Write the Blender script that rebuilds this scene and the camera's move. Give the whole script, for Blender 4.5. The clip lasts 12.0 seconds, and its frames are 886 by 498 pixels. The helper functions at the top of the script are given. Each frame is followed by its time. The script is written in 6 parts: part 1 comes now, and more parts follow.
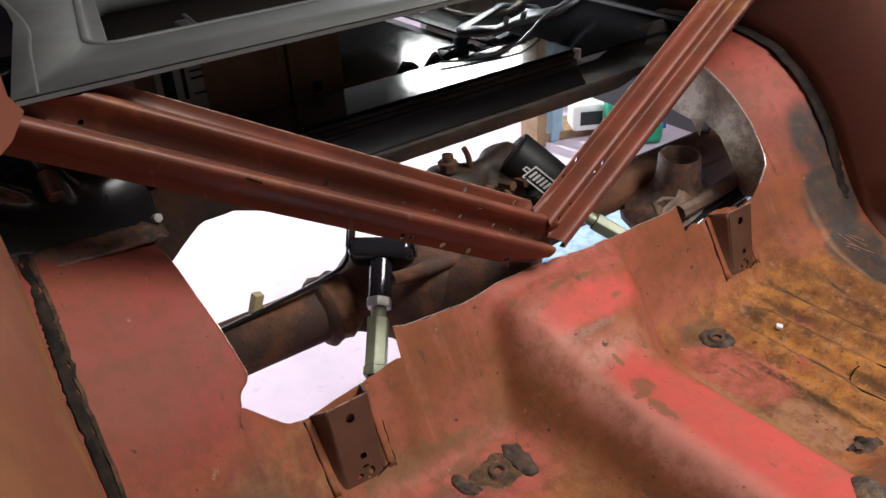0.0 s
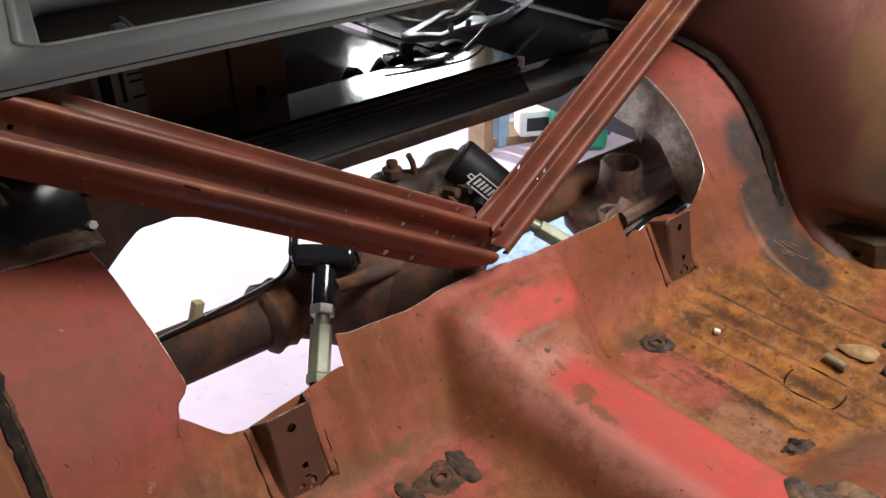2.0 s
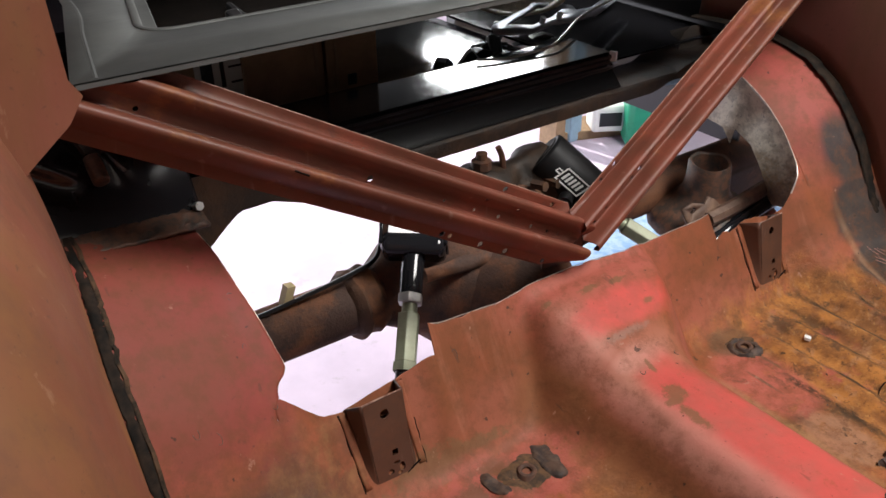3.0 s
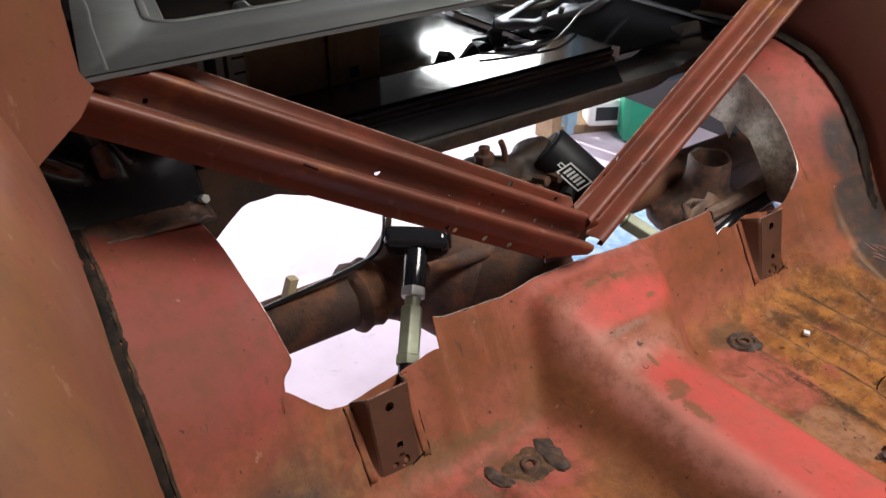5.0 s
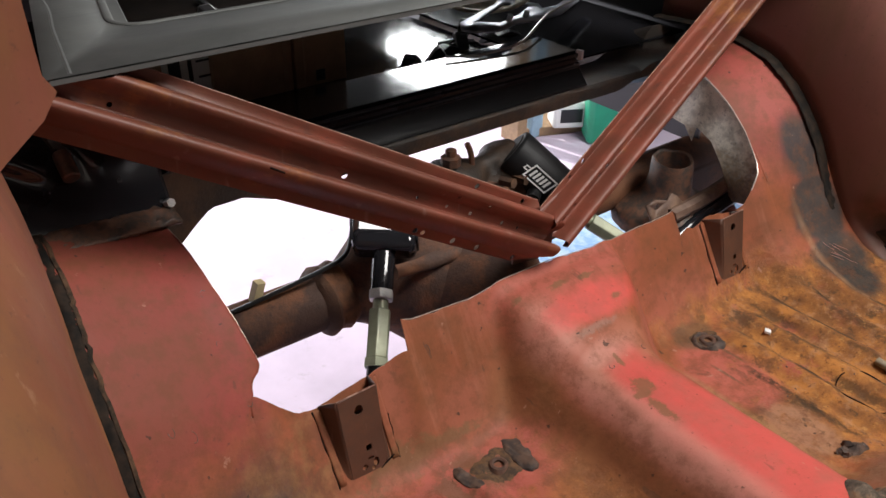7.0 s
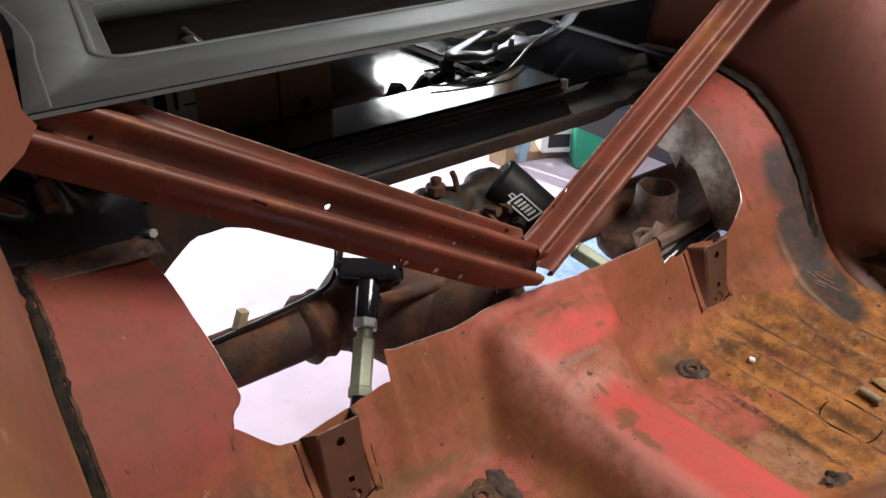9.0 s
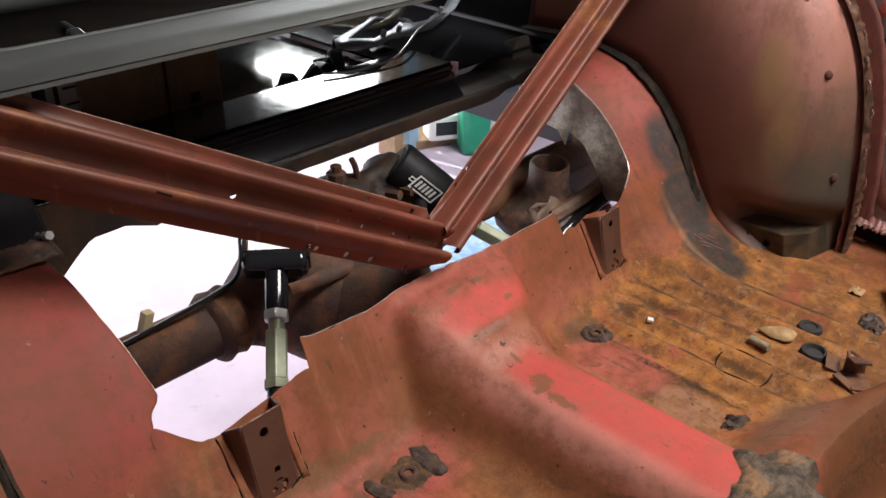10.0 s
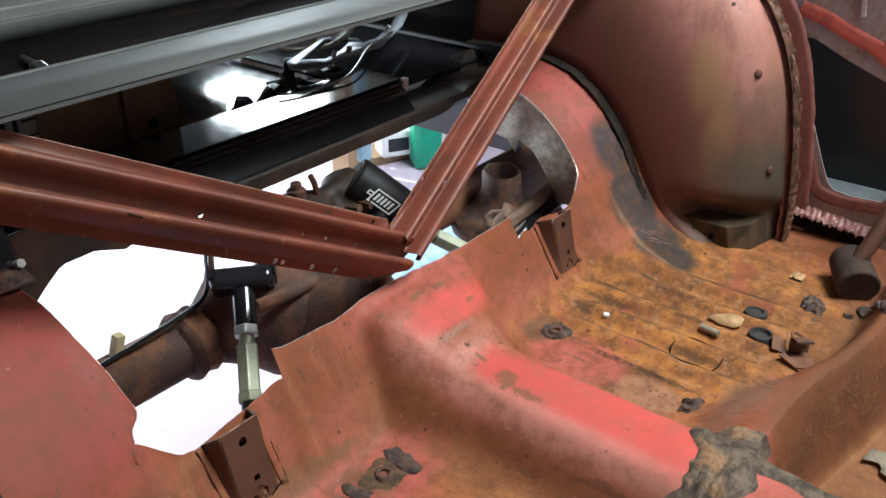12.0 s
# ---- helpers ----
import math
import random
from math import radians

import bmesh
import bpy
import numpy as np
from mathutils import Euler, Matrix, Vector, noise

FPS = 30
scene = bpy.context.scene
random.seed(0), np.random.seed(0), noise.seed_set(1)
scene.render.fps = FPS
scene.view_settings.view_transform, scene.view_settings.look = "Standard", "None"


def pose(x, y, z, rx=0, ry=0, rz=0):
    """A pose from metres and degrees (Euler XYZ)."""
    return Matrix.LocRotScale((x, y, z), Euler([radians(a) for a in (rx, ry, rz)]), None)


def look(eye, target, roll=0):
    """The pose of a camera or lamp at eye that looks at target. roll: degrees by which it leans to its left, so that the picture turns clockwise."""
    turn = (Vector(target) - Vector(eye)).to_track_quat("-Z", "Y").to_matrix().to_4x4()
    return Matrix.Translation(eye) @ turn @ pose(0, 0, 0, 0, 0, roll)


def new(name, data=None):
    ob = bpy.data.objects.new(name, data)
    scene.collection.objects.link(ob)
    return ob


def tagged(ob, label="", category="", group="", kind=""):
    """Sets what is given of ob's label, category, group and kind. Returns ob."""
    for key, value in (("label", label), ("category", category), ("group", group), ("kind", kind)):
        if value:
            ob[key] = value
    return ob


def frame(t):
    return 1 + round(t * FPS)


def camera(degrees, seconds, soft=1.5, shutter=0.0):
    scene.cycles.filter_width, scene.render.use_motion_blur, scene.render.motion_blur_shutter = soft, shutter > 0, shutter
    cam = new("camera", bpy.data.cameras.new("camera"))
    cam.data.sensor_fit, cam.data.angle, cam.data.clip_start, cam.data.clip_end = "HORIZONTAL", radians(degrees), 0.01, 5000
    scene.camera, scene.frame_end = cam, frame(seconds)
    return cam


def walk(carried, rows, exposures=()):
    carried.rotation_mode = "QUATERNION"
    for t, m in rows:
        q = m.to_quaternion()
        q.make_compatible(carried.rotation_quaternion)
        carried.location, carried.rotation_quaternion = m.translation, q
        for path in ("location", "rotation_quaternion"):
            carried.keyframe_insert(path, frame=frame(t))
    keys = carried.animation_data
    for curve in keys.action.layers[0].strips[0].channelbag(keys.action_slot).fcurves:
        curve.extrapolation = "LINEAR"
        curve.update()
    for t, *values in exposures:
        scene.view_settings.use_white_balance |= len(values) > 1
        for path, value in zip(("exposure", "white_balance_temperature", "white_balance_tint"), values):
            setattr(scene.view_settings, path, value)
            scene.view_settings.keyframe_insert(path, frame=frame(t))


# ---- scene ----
cam = camera(56.3, 12.0)
PATH = [
    (0, (-0.675, 0.195, 0.753), (0.316, 1.609, -0.256), -3.1),
    (0.5, (-0.66, 0.18, 0.755), (0.392, 1.546, -0.258), -2.7),
    (1, (-0.657, 0.183, 0.753), (0.414, 1.545, -0.246), -2.6),
    (1.5, (-0.658, 0.184, 0.751), (0.434, 1.514, -0.268), -1.9),
    (2, (-0.667, 0.192, 0.756), (0.423, 1.535, -0.249), -1.1),
    (2.5, (-0.687, 0.206, 0.754), (0.35, 1.585, -0.257), -1.8),
    (3, (-0.709, 0.223, 0.759), (0.274, 1.633, -0.262), -0.9),
    (5, (-0.724, 0.232, 0.762), (0.272, 1.622, -0.275), -0.2),
    (5.5, (-0.723, 0.23, 0.763), (0.295, 1.601, -0.278), 0.2),
    (6, (-0.725, 0.23, 0.765), (0.312, 1.584, -0.279), 0.7),
    (6.5, (-0.727, 0.231, 0.767), (0.323, 1.581, -0.27), 0.8),
    (7, (-0.727, 0.23, 0.765), (0.335, 1.574, -0.268), 0.8),
    (9, (-0.717, 0.229, 0.775), (0.378, 1.579, -0.214), 1.2),
    (9.5, (-0.726, 0.236, 0.775), (0.426, 1.54, -0.212), 1.5),
    (10, (-0.748, 0.23, 0.763), (0.539, 1.397, -0.229), 1.4),
    (10.5, (-0.83, 0.154, 0.786), (0.559, 1.273, -0.119), 2.7),
    (11, (-0.96, 0.101, 0.803), (0.481, 1.187, -0.058), 1.8),
    (11.5, (-0.912, 0.116, 0.801), (0.502, 1.199, -0.11), 0.7),
    (12, (-0.787, 0.204, 0.774), (0.582, 1.304, -0.182), -0.2),
]
EXPO = [(0.0, -0.06, 6500, 10), (10.0, -0.06, 6500, 10), (10.5, 0.05, 6300, 7), (10.9, 0.48, 5850, 1), (12.0, 0.32, 5850, 2)]
walk(cam, [(t, look(eye, target, roll)) for t, eye, target, roll in PATH], EXPO)

# ---- world, sun and area lamps, most of them in assumed openings ----
world = bpy.data.worlds.new("sky")
scene.world = world
world.use_nodes = True
wn = world.node_tree
sky = wn.nodes.new("ShaderNodeTexSky")
sky.sky_type = "NISHITA"
sky.sun_disc = False
SUN_EL, SUN_AZ = radians(35), radians(-12)
sky.sun_elevation, sky.sun_rotation = SUN_EL, SUN_AZ
wn.links.new(sky.outputs["Color"], wn.nodes["Background"].inputs["Color"])
wn.nodes["Background"].inputs["Strength"].default_value = 0.07


def sun_lamp():
    data = bpy.data.lights.new("sun", "SUN")
    data.energy, data.angle, data.color = 5.5, radians(0.6), (1.0, 0.95, 0.9)
    ob = new("sun", data)
    way = Vector((math.sin(SUN_AZ) * math.cos(SUN_EL), math.cos(SUN_AZ) * math.cos(SUN_EL), math.sin(SUN_EL)))
    ob.matrix_world = look(way * 20, (0, 0, 0))


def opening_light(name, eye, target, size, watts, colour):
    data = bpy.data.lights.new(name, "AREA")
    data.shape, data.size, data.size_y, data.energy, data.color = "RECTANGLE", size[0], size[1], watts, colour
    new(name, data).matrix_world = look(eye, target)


sun_lamp()
# unseen source: this lamp is added for the light from above
opening_light("assumed_overhead_light", (0.80, -0.42, 2.58), (0.25, 0.50, 0.0), (1.2, 1.1), 122, (1.0, 0.97, 0.93))
# added fill from the left; the opening behind it is assumed
opening_light("west_fill_light", (-3.5, 0.62, 1.3), (0.4, 0.5, 0.2), (1.1, 1.6), 4, (1.0, 0.98, 0.95))
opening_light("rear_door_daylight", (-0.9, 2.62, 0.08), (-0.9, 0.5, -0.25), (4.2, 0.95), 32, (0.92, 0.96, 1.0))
# added lamp that the glossy trunk floor mirrors as a white patch
opening_light("trunk_reflection_lamp", (1.20, 2.66, 0.875), (0.5, 1.2, 0.4), (0.47, 0.44), 15, (0.97, 1.0, 1.0))


# ---- materials ----
class Nodes:
    """A small writer of node materials; colours are linear."""

    def __init__(self, name, rough=0.5, metal=0.0, spec=0.5):
        self.mat = bpy.data.materials.new(name)
        self.mat.use_nodes = True
        self.t = self.mat.node_tree
        self.bsdf = self.t.nodes["Principled BSDF"]
        self.put("Roughness", rough)
        self.put("Metallic", metal)
        self.put("Specular IOR Level", spec)
        self.pos = self.t.nodes.new("ShaderNodeNewGeometry").outputs["Position"]

    def put(self, socket, value):
        s = self.bsdf.inputs[socket]
        if isinstance(value, (int, float)):
            s.default_value = value
        elif isinstance(value, tuple):
            s.default_value = (*value, 1.0)
        else:
            self.t.links.new(value, s)

    def noise(self, scale, detail=4.0, rough=0.55, stretch=(1, 1, 1), seed=0.0):
        m = self.t.nodes.new("ShaderNodeMapping")
        m.inputs["Scale"].default_value = stretch
        m.inputs["Location"].default_value = (seed, seed * 0.7, seed * 1.3)
        self.t.links.new(self.pos, m.inputs["Vector"])
        n = self.t.nodes.new("ShaderNodeTexNoise")
        n.inputs["Scale"].default_value, n.inputs["Detail"].default_value, n.inputs["Roughness"].default_value = scale, detail, rough
        self.t.links.new(m.outputs["Vector"], n.inputs["Vector"])
        return n.outputs["Fac"]

    def axis(self, i):
        s = self.t.nodes.new("ShaderNodeSeparateXYZ")
        self.t.links.new(self.pos, s.inputs[0])
        return s.outputs[i]

    def math(self, op, a, b=0.0, clamp=False):
        n = self.t.nodes.new("ShaderNodeMath")
        n.operation, n.use_clamp = op, clamp
        for k, v in enumerate((a, b)):
            if isinstance(v, (int, float)):
                n.inputs[k].default_value = v
            else:
                self.t.links.new(v, n.inputs[k])
        return n.outputs[0]

    def ramp(self, fac, lo, hi, top=1.0):
        n = self.t.nodes.new("ShaderNodeMapRange")
        n.interpolation_type = "SMOOTHSTEP"
        for k, v in ((1, lo), (2, hi), (3, 0.0), (4, top)):
            n.inputs[k].default_value = v
        self.t.links.new(fac, n.inputs[0])
        return n.outputs[0]

    def blob(self, centre, size, edge=0.35, wobble=None):
        """1 inside an ellipsoid with a worn edge, 0 outside."""
        m = self.t.nodes.new("ShaderNodeMapping")
        m.vector_type = "TEXTURE"
        m.inputs["Location"].default_value, m.inputs["Scale"].default_value = centre, size
        self.t.links.new(self.pos, m.inputs["Vector"])
        v = self.t.nodes.new("ShaderNodeVectorMath")
        v.operation = "LENGTH"
        self.t.links.new(m.outputs["Vector"], v.inputs[0])
        d = v.outputs["Value"]
        if wobble is not None:
            d = self.math("ADD", d, self.math("MULTIPLY", self.math("SUBTRACT", wobble, 0.5), 1.4))
        return self.math("SUBTRACT", 1.0, self.ramp(d, 1.0 - edge, 1.0 + edge))

    def mix(self, fac, a, b):
        n = self.t.nodes.new("ShaderNodeMix")
        n.data_type = "RGBA"
        for k, v in ((0, fac), (6, a), (7, b)):
            if isinstance(v, tuple):
                n.inputs[k].default_value = (*v, 1.0)
            elif isinstance(v, (int, float)):
                n.inputs[k].default_value = v
            else:
                self.t.links.new(v, n.inputs[k])
        return n.outputs[2]

    def bump(self, height, strength, distance=0.002):
        n = self.t.nodes.new("ShaderNodeBump")
        n.inputs["Strength"].default_value, n.inputs["Distance"].default_value = strength, distance
        self.t.links.new(height, n.inputs["Height"])
        self.t.links.new(n.outputs["Normal"], self.bsdf.inputs["Normal"])


DUSTY = (0.36, 0.094, 0.060)
BROWN = (0.25, 0.078, 0.032)
ORANGE = (0.37, 0.15, 0.038)
DARK = (0.035, 0.028, 0.026)


def primer(name, base=DUSTY, second=BROWN, amount=0.5, rust=0.25, dark=0.2, rough=0.42):
    """Old red-oxide primer: two tones, rust bloom, dark stains, runs and scratches."""
    n = Nodes(name, rough)
    big, mid, fine = n.noise(5, 5), n.noise(21, 6, 0.6, seed=3), n.noise(150, 4, 0.6, seed=7)
    c = n.mix(n.ramp(n.math("ADD", n.math("MULTIPLY", big, 0.7), n.math("MULTIPLY", mid, 0.3)), amount + 0.12, amount - 0.12), base, second)
    c = n.mix(n.math("MULTIPLY", n.ramp(n.noise(9, 7, 0.65, seed=11), 0.66 - rust * 0.3, 0.78 - rust * 0.2), 0.75), c, ORANGE)
    c = n.mix(n.math("MULTIPLY", n.ramp(n.noise(13, 8, 0.7, (1, 1, 0.5), 17), 0.70 - dark * 0.3, 0.80 - dark * 0.2), 0.7), c, DARK)
    c = n.mix(n.math("MULTIPLY", n.ramp(fine, 0.62, 0.72), 0.35), c, DARK)
    c = n.mix(n.math("MULTIPLY", n.ramp(n.noise(42, 8, 0.72, seed=29), 0.44, 0.66), 0.45), c, (0.13, 0.05, 0.026))
    c = n.mix(n.math("MULTIPLY", n.ramp(n.noise(60, 3, 0.5, (1, 1, 0.08), 23), 0.66, 0.74), 0.14), c, (0.55, 0.42, 0.36))
    n.put("Base Color", c)
    n.put("Roughness", n.math("ADD", n.math("MULTIPLY", mid, 0.3), rough - 0.15))
    n.bump(n.math("ADD", n.math("MULTIPLY", mid, 0.6), n.math("MULTIPLY", fine, 0.25)), 0.35, 0.0015)
    return n.mat


def floor_paint():
    """Floor pan: red on the tunnel, brown on the kick-up, orange scale where water has stood, black overspray at the wheelhouses."""
    n = Nodes("floor_paint", 0.42, 0.0, 0.18)
    big, mid, fine = n.noise(5, 5), n.noise(24, 7, 0.65, seed=3), n.noise(140, 5, 0.65, seed=7)
    wob = n.noise(16, 6, 0.65, seed=31)
    calm = n.math("ADD", n.math("MULTIPLY", wob, 0.4), 0.3)
    worn = n.noise(30, 8, 0.7, seed=91)
    both = lambda a, b: n.math("MULTIPLY", a, b)
    either = lambda *a: a[0] if len(a) == 1 else n.math("MAXIMUM", a[0], either(*a[1:]))
    c = n.mix(n.ramp(n.math("ADD", n.math("MULTIPLY", big, 0.6), n.math("MULTIPLY", mid, 0.4)), 0.62, 0.40), DUSTY, BROWN)
    # the sides beside the wheelhouses
    flank = either(n.blob((0.56, 0.97, 0.27), (0.13, 0.16, 0.17), 0.3, wob), n.blob((-0.56, 0.97, 0.27), (0.14, 0.20, 0.22), 0.3, wob))
    c = n.mix(both(flank, 0.9), c, n.mix(n.ramp(big, 0.4, 0.6), (0.245, 0.050, 0.042), (0.20, 0.056, 0.038)))
    bright = n.blob((0.56, 0.945, 0.26), (0.06, 0.10, 0.08), 0.5, wob)
    c = n.mix(both(bright, 0.55), c, (0.40, 0.085, 0.068))
    # the kick-up
    kick = either(n.blob((0.31, 0.86, 0.12), (0.19, 0.075, 0.12), 0.35, wob), n.blob((-0.25, 0.865, 0.10), (0.16, 0.06, 0.12), 0.35, wob))
    c = n.mix(both(kick, 0.8), c, n.mix(n.ramp(mid, 0.4, 0.6), (0.225, 0.070, 0.033), (0.185, 0.065, 0.028)))
    rose = either(n.blob((-0.20, 0.835, 0.05), (0.07, 0.028, 0.05), 0.6, wob), n.blob((0.215, 0.835, 0.04), (0.09, 0.025, 0.06), 0.6, wob), n.blob((-0.30, 0.87, 0.10), (0.02, 0.06, 0.08), 0.7, wob))
    c = n.mix(both(rose, 0.5), c, (0.36, 0.115, 0.075))
    streaks = both(n.ramp(n.noise(34, 5, 0.6, (1, 0.12, 0.12), 201), 0.54, 0.66), either(kick, 0.0))
    c = n.mix(both(streaks, 0.35), c, (0.37, 0.150, 0.095))
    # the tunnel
    flank_brown = either(n.blob((-0.135, 0.66, 0.035), (0.048, 0.34, 0.045), 0.4, calm), n.blob((-0.135, 0.80, 0.055), (0.045, 0.060, 0.055), 0.45, calm))
    c = n.mix(both(flank_brown, 0.95), c, n.mix(n.ramp(wob, 0.4, 0.62), (0.215, 0.080, 0.036), (0.245, 0.100, 0.044)))
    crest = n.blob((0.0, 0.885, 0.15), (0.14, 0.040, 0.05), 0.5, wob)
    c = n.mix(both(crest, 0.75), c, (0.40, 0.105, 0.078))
    dusty = n.blob((0.005, 0.755, 0.10), (0.065, 0.040, 0.035), 0.5, calm)
    c = n.mix(both(dusty, 0.8), c, (0.37, 0.135, 0.085))
    strip = n.blob((-0.022, 0.56, 0.088), (0.062, 0.215, 0.028), 0.22, calm)
    c = n.mix(both(strip, n.ramp(worn, 0.24, 0.42)), c, n.mix(n.ramp(n.math("ADD", n.math("MULTIPLY", big, 0.5), n.math("MULTIPLY", mid, 0.5)), 0.40, 0.60), (0.54, 0.088, 0.072), (0.43, 0.100, 0.076)))
    # pale shoulders of the tunnel: their highlight is mixed into the faded red
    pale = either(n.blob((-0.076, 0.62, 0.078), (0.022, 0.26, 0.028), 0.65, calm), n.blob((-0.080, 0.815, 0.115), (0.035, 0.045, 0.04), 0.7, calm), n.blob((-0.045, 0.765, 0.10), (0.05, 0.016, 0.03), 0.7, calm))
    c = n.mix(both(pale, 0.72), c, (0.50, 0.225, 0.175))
    nib = n.math("ADD", n.math("MULTIPLY", n.noise(95, 6, 0.7, seed=181), 2.2), -0.6)
    patch = n.blob((0.012, 0.827, 0.125), (0.090, 0.026, 0.05), 0.45, wob)
    c = n.mix(both(patch, 0.85), c, n.mix(n.ramp(worn, 0.40, 0.58), (0.60, 0.085, 0.072), (0.50, 0.085, 0.070)))
    bare = n.blob((-0.020, 0.797, 0.115), (0.032, 0.005, 0.02), 0.6, nib)
    c = n.mix(both(bare, 0.55), c, (0.26, 0.17, 0.135))
    rim = n.blob((0.085, 0.80, 0.06), (0.030, 0.05, 0.05), 0.6, wob)
    c = n.mix(both(rim, 0.5), c, (0.42, 0.13, 0.10))
    stain = n.blob((-0.036, 0.700, 0.09), (0.013, 0.013, 0.03), 0.3, nib)
    for at, size in (((-0.047, 0.690, 0.087), (0.010, 0.008, 0.03)), ((-0.048, 0.660, 0.087), (0.007, 0.022, 0.03)), ((0.021, 0.861, 0.146), (0.013, 0.004, 0.05)), ((-0.027, 0.867, 0.147), (0.017, 0.005, 0.05)), ((-0.094, 0.873, 0.146), (0.009, 0.004, 0.05)), ((0.043, 0.821, 0.13), (0.009, 0.004, 0.03)), ((-0.027, 0.748, 0.093), (0.004, 0.010, 0.03)), ((-0.28, 0.824, 0.026), (0.075, 0.006, 0.03)), ((-0.32, 0.82, 0.03), (0.05, 0.02, 0.03)), ((0.301, 0.612, 0.0), (0.013, 0.011, 0.02)), ((0.335, 0.50, 0.0), (0.016, 0.010, 0.02)), ((0.44, 0.43, 0.0), (0.03, 0.018, 0.02)), ((0.50, 0.40, 0.0), (0.025, 0.014, 0.02))):
        stain = either(stain, n.blob(at, size, 0.35, nib))
    c = n.mix(both(stain, 0.75), c, (0.17, 0.095, 0.045))
    # the floor on both sides
    scale = n.blob((0.42, 0.60, 0.0), (0.30, 0.30, 0.06), 0.35, wob)
    scale = either(scale, both(n.blob((-0.30, 0.62, 0.0), (0.20, 0.17, 0.03), 0.4, wob), 0.5))
    scale = both(scale, n.ramp(n.noise(11, 8, 0.7, seed=41), 0.32, 0.46))
    rust = n.mix(n.ramp(n.math("ADD", n.math("MULTIPLY", mid, 0.6), n.math("MULTIPLY", big, 0.4)), 0.40, 0.60), (0.215, 0.090, 0.032), (0.46, 0.185, 0.048))
    rust = n.mix(both(n.ramp(n.noise(36, 7, 0.7, seed=171), 0.52, 0.62), 0.55), rust, (0.40, 0.205, 0.11))
    c = n.mix(scale, c, rust)
    gully = n.blob((0.347, 0.745, 0.0), (0.010, 0.040, 0.03), 0.6, nib)
    for at, size in (((0.322, 0.680, 0.0), (0.012, 0.060, 0.03)), ((0.195, 0.585, 0.0), (0.009, 0.050, 0.03)), ((0.150, 0.628, 0.0), (0.040, 0.010, 0.03)), ((0.296, 0.761, 0.0), (0.012, 0.010, 0.03)), ((0.370, 0.615, 0.0), (0.008, 0.030, 0.03)), ((0.285, 0.570, 0.0), (0.010, 0.040, 0.03)), ((0.393, 0.752, 0.0), (0.008, 0.020, 0.03)), ((0.43, 0.66, 0.0), (0.009, 0.05, 0.03))):
        gully = either(gully, n.blob(at, size, 0.6, nib))
    c = n.mix(both(gully, 0.8), c, (0.065, 0.036, 0.018))
    crumbs = n.noise(62, 9, 0.8, seed=231)
    c = n.mix(both(scale, n.ramp(crumbs, 0.60, 0.66, 0.6)), c, (0.055, 0.030, 0.016))
    c = n.mix(both(scale, n.ramp(crumbs, 0.40, 0.33, 0.5)), c, (0.56, 0.25, 0.07))
    grit = n.noise(95, 9, 0.75, seed=131)
    c = n.mix(both(scale, n.ramp(grit, 0.56, 0.66, 0.45)), c, (0.62, 0.34, 0.12))
    c = n.mix(both(scale, n.ramp(grit, 0.44, 0.35, 0.7)), c, (0.09, 0.042, 0.02))
    patch2 = both(n.blob((0.165, 0.700, 0.0), (0.060, 0.080, 0.05), 0.22, calm), n.ramp(n.noise(26, 8, 0.7, seed=149), 0.30, 0.46))
    c = n.mix(both(patch2, 0.85), c, (0.45, 0.115, 0.085))
    tan = both(n.blob((0.150, 0.575, 0.0), (0.035, 0.055, 0.04), 0.25, calm), n.ramp(n.noise(30, 8, 0.7, seed=151), 0.32, 0.46))
    c = n.mix(both(tan, 0.75), c, (0.37, 0.185, 0.11))
    edge = n.blob((0.112, 0.62, 0.0), (0.010, 0.13, 0.03), 0.6, wob)
    c = n.mix(both(edge, 0.6), c, (0.33, 0.19, 0.09))
    rosy = both(n.blob((-0.255, 0.755, 0.0), (0.12, 0.065, 0.045), 0.35, wob), n.ramp(n.noise(24, 8, 0.72, seed=157), 0.34, 0.48))
    c = n.mix(both(rosy, 0.8), c, (0.43, 0.105, 0.085))
    soot = either(n.blob((0.203, 0.785, 0.0), (0.040, 0.030, 0.03), 0.25, wob), n.blob((0.212, 0.735, 0.0), (0.0035, 0.030, 0.03), 0.5, wob), n.blob((0.165, 0.700, 0.0), (0.0030, 0.028, 0.03), 0.5, wob), both(n.blob((-0.245, 0.772, 0.0), (0.062, 0.040, 0.03), 0.3, wob), n.ramp(n.noise(32, 7, 0.7, seed=191), 0.38, 0.52)))
    c = n.mix(both(soot, 0.7), c, (0.125, 0.080, 0.045))
    # the front: dirt on the ridge, brown face with its shading painted in, and foot well
    front = both(n.ramp(n.math("ADD", n.axis(1), n.math("MULTIPLY", wob, 0.05)), 0.47, 0.40), n.ramp(n.axis(0), 0.06, 0.12))
    c = n.mix(both(front, 0.85), c, n.mix(n.ramp(n.noise(18, 7, 0.65, seed=137), 0.42, 0.60), (0.150, 0.062, 0.027), (0.105, 0.050, 0.025)))
    low = both(front, n.ramp(n.axis(2), -0.055, -0.085))
    c = n.mix(both(low, 0.8), c, n.mix(n.ramp(wob, 0.40, 0.60), (0.21, 0.090, 0.036), (0.30, 0.135, 0.055)))
    dust = n.blob((0.20, 0.445, 0.03), (0.10, 0.040, 0.05), 0.5, wob)
    c = n.mix(both(dust, 0.7), c, (0.20, 0.125, 0.085))
    sides = both(n.blob((-0.02, 0.33, 0.07), (0.12, 0.10, 0.08), 0.4, wob), n.ramp(worn, 0.35, 0.5))
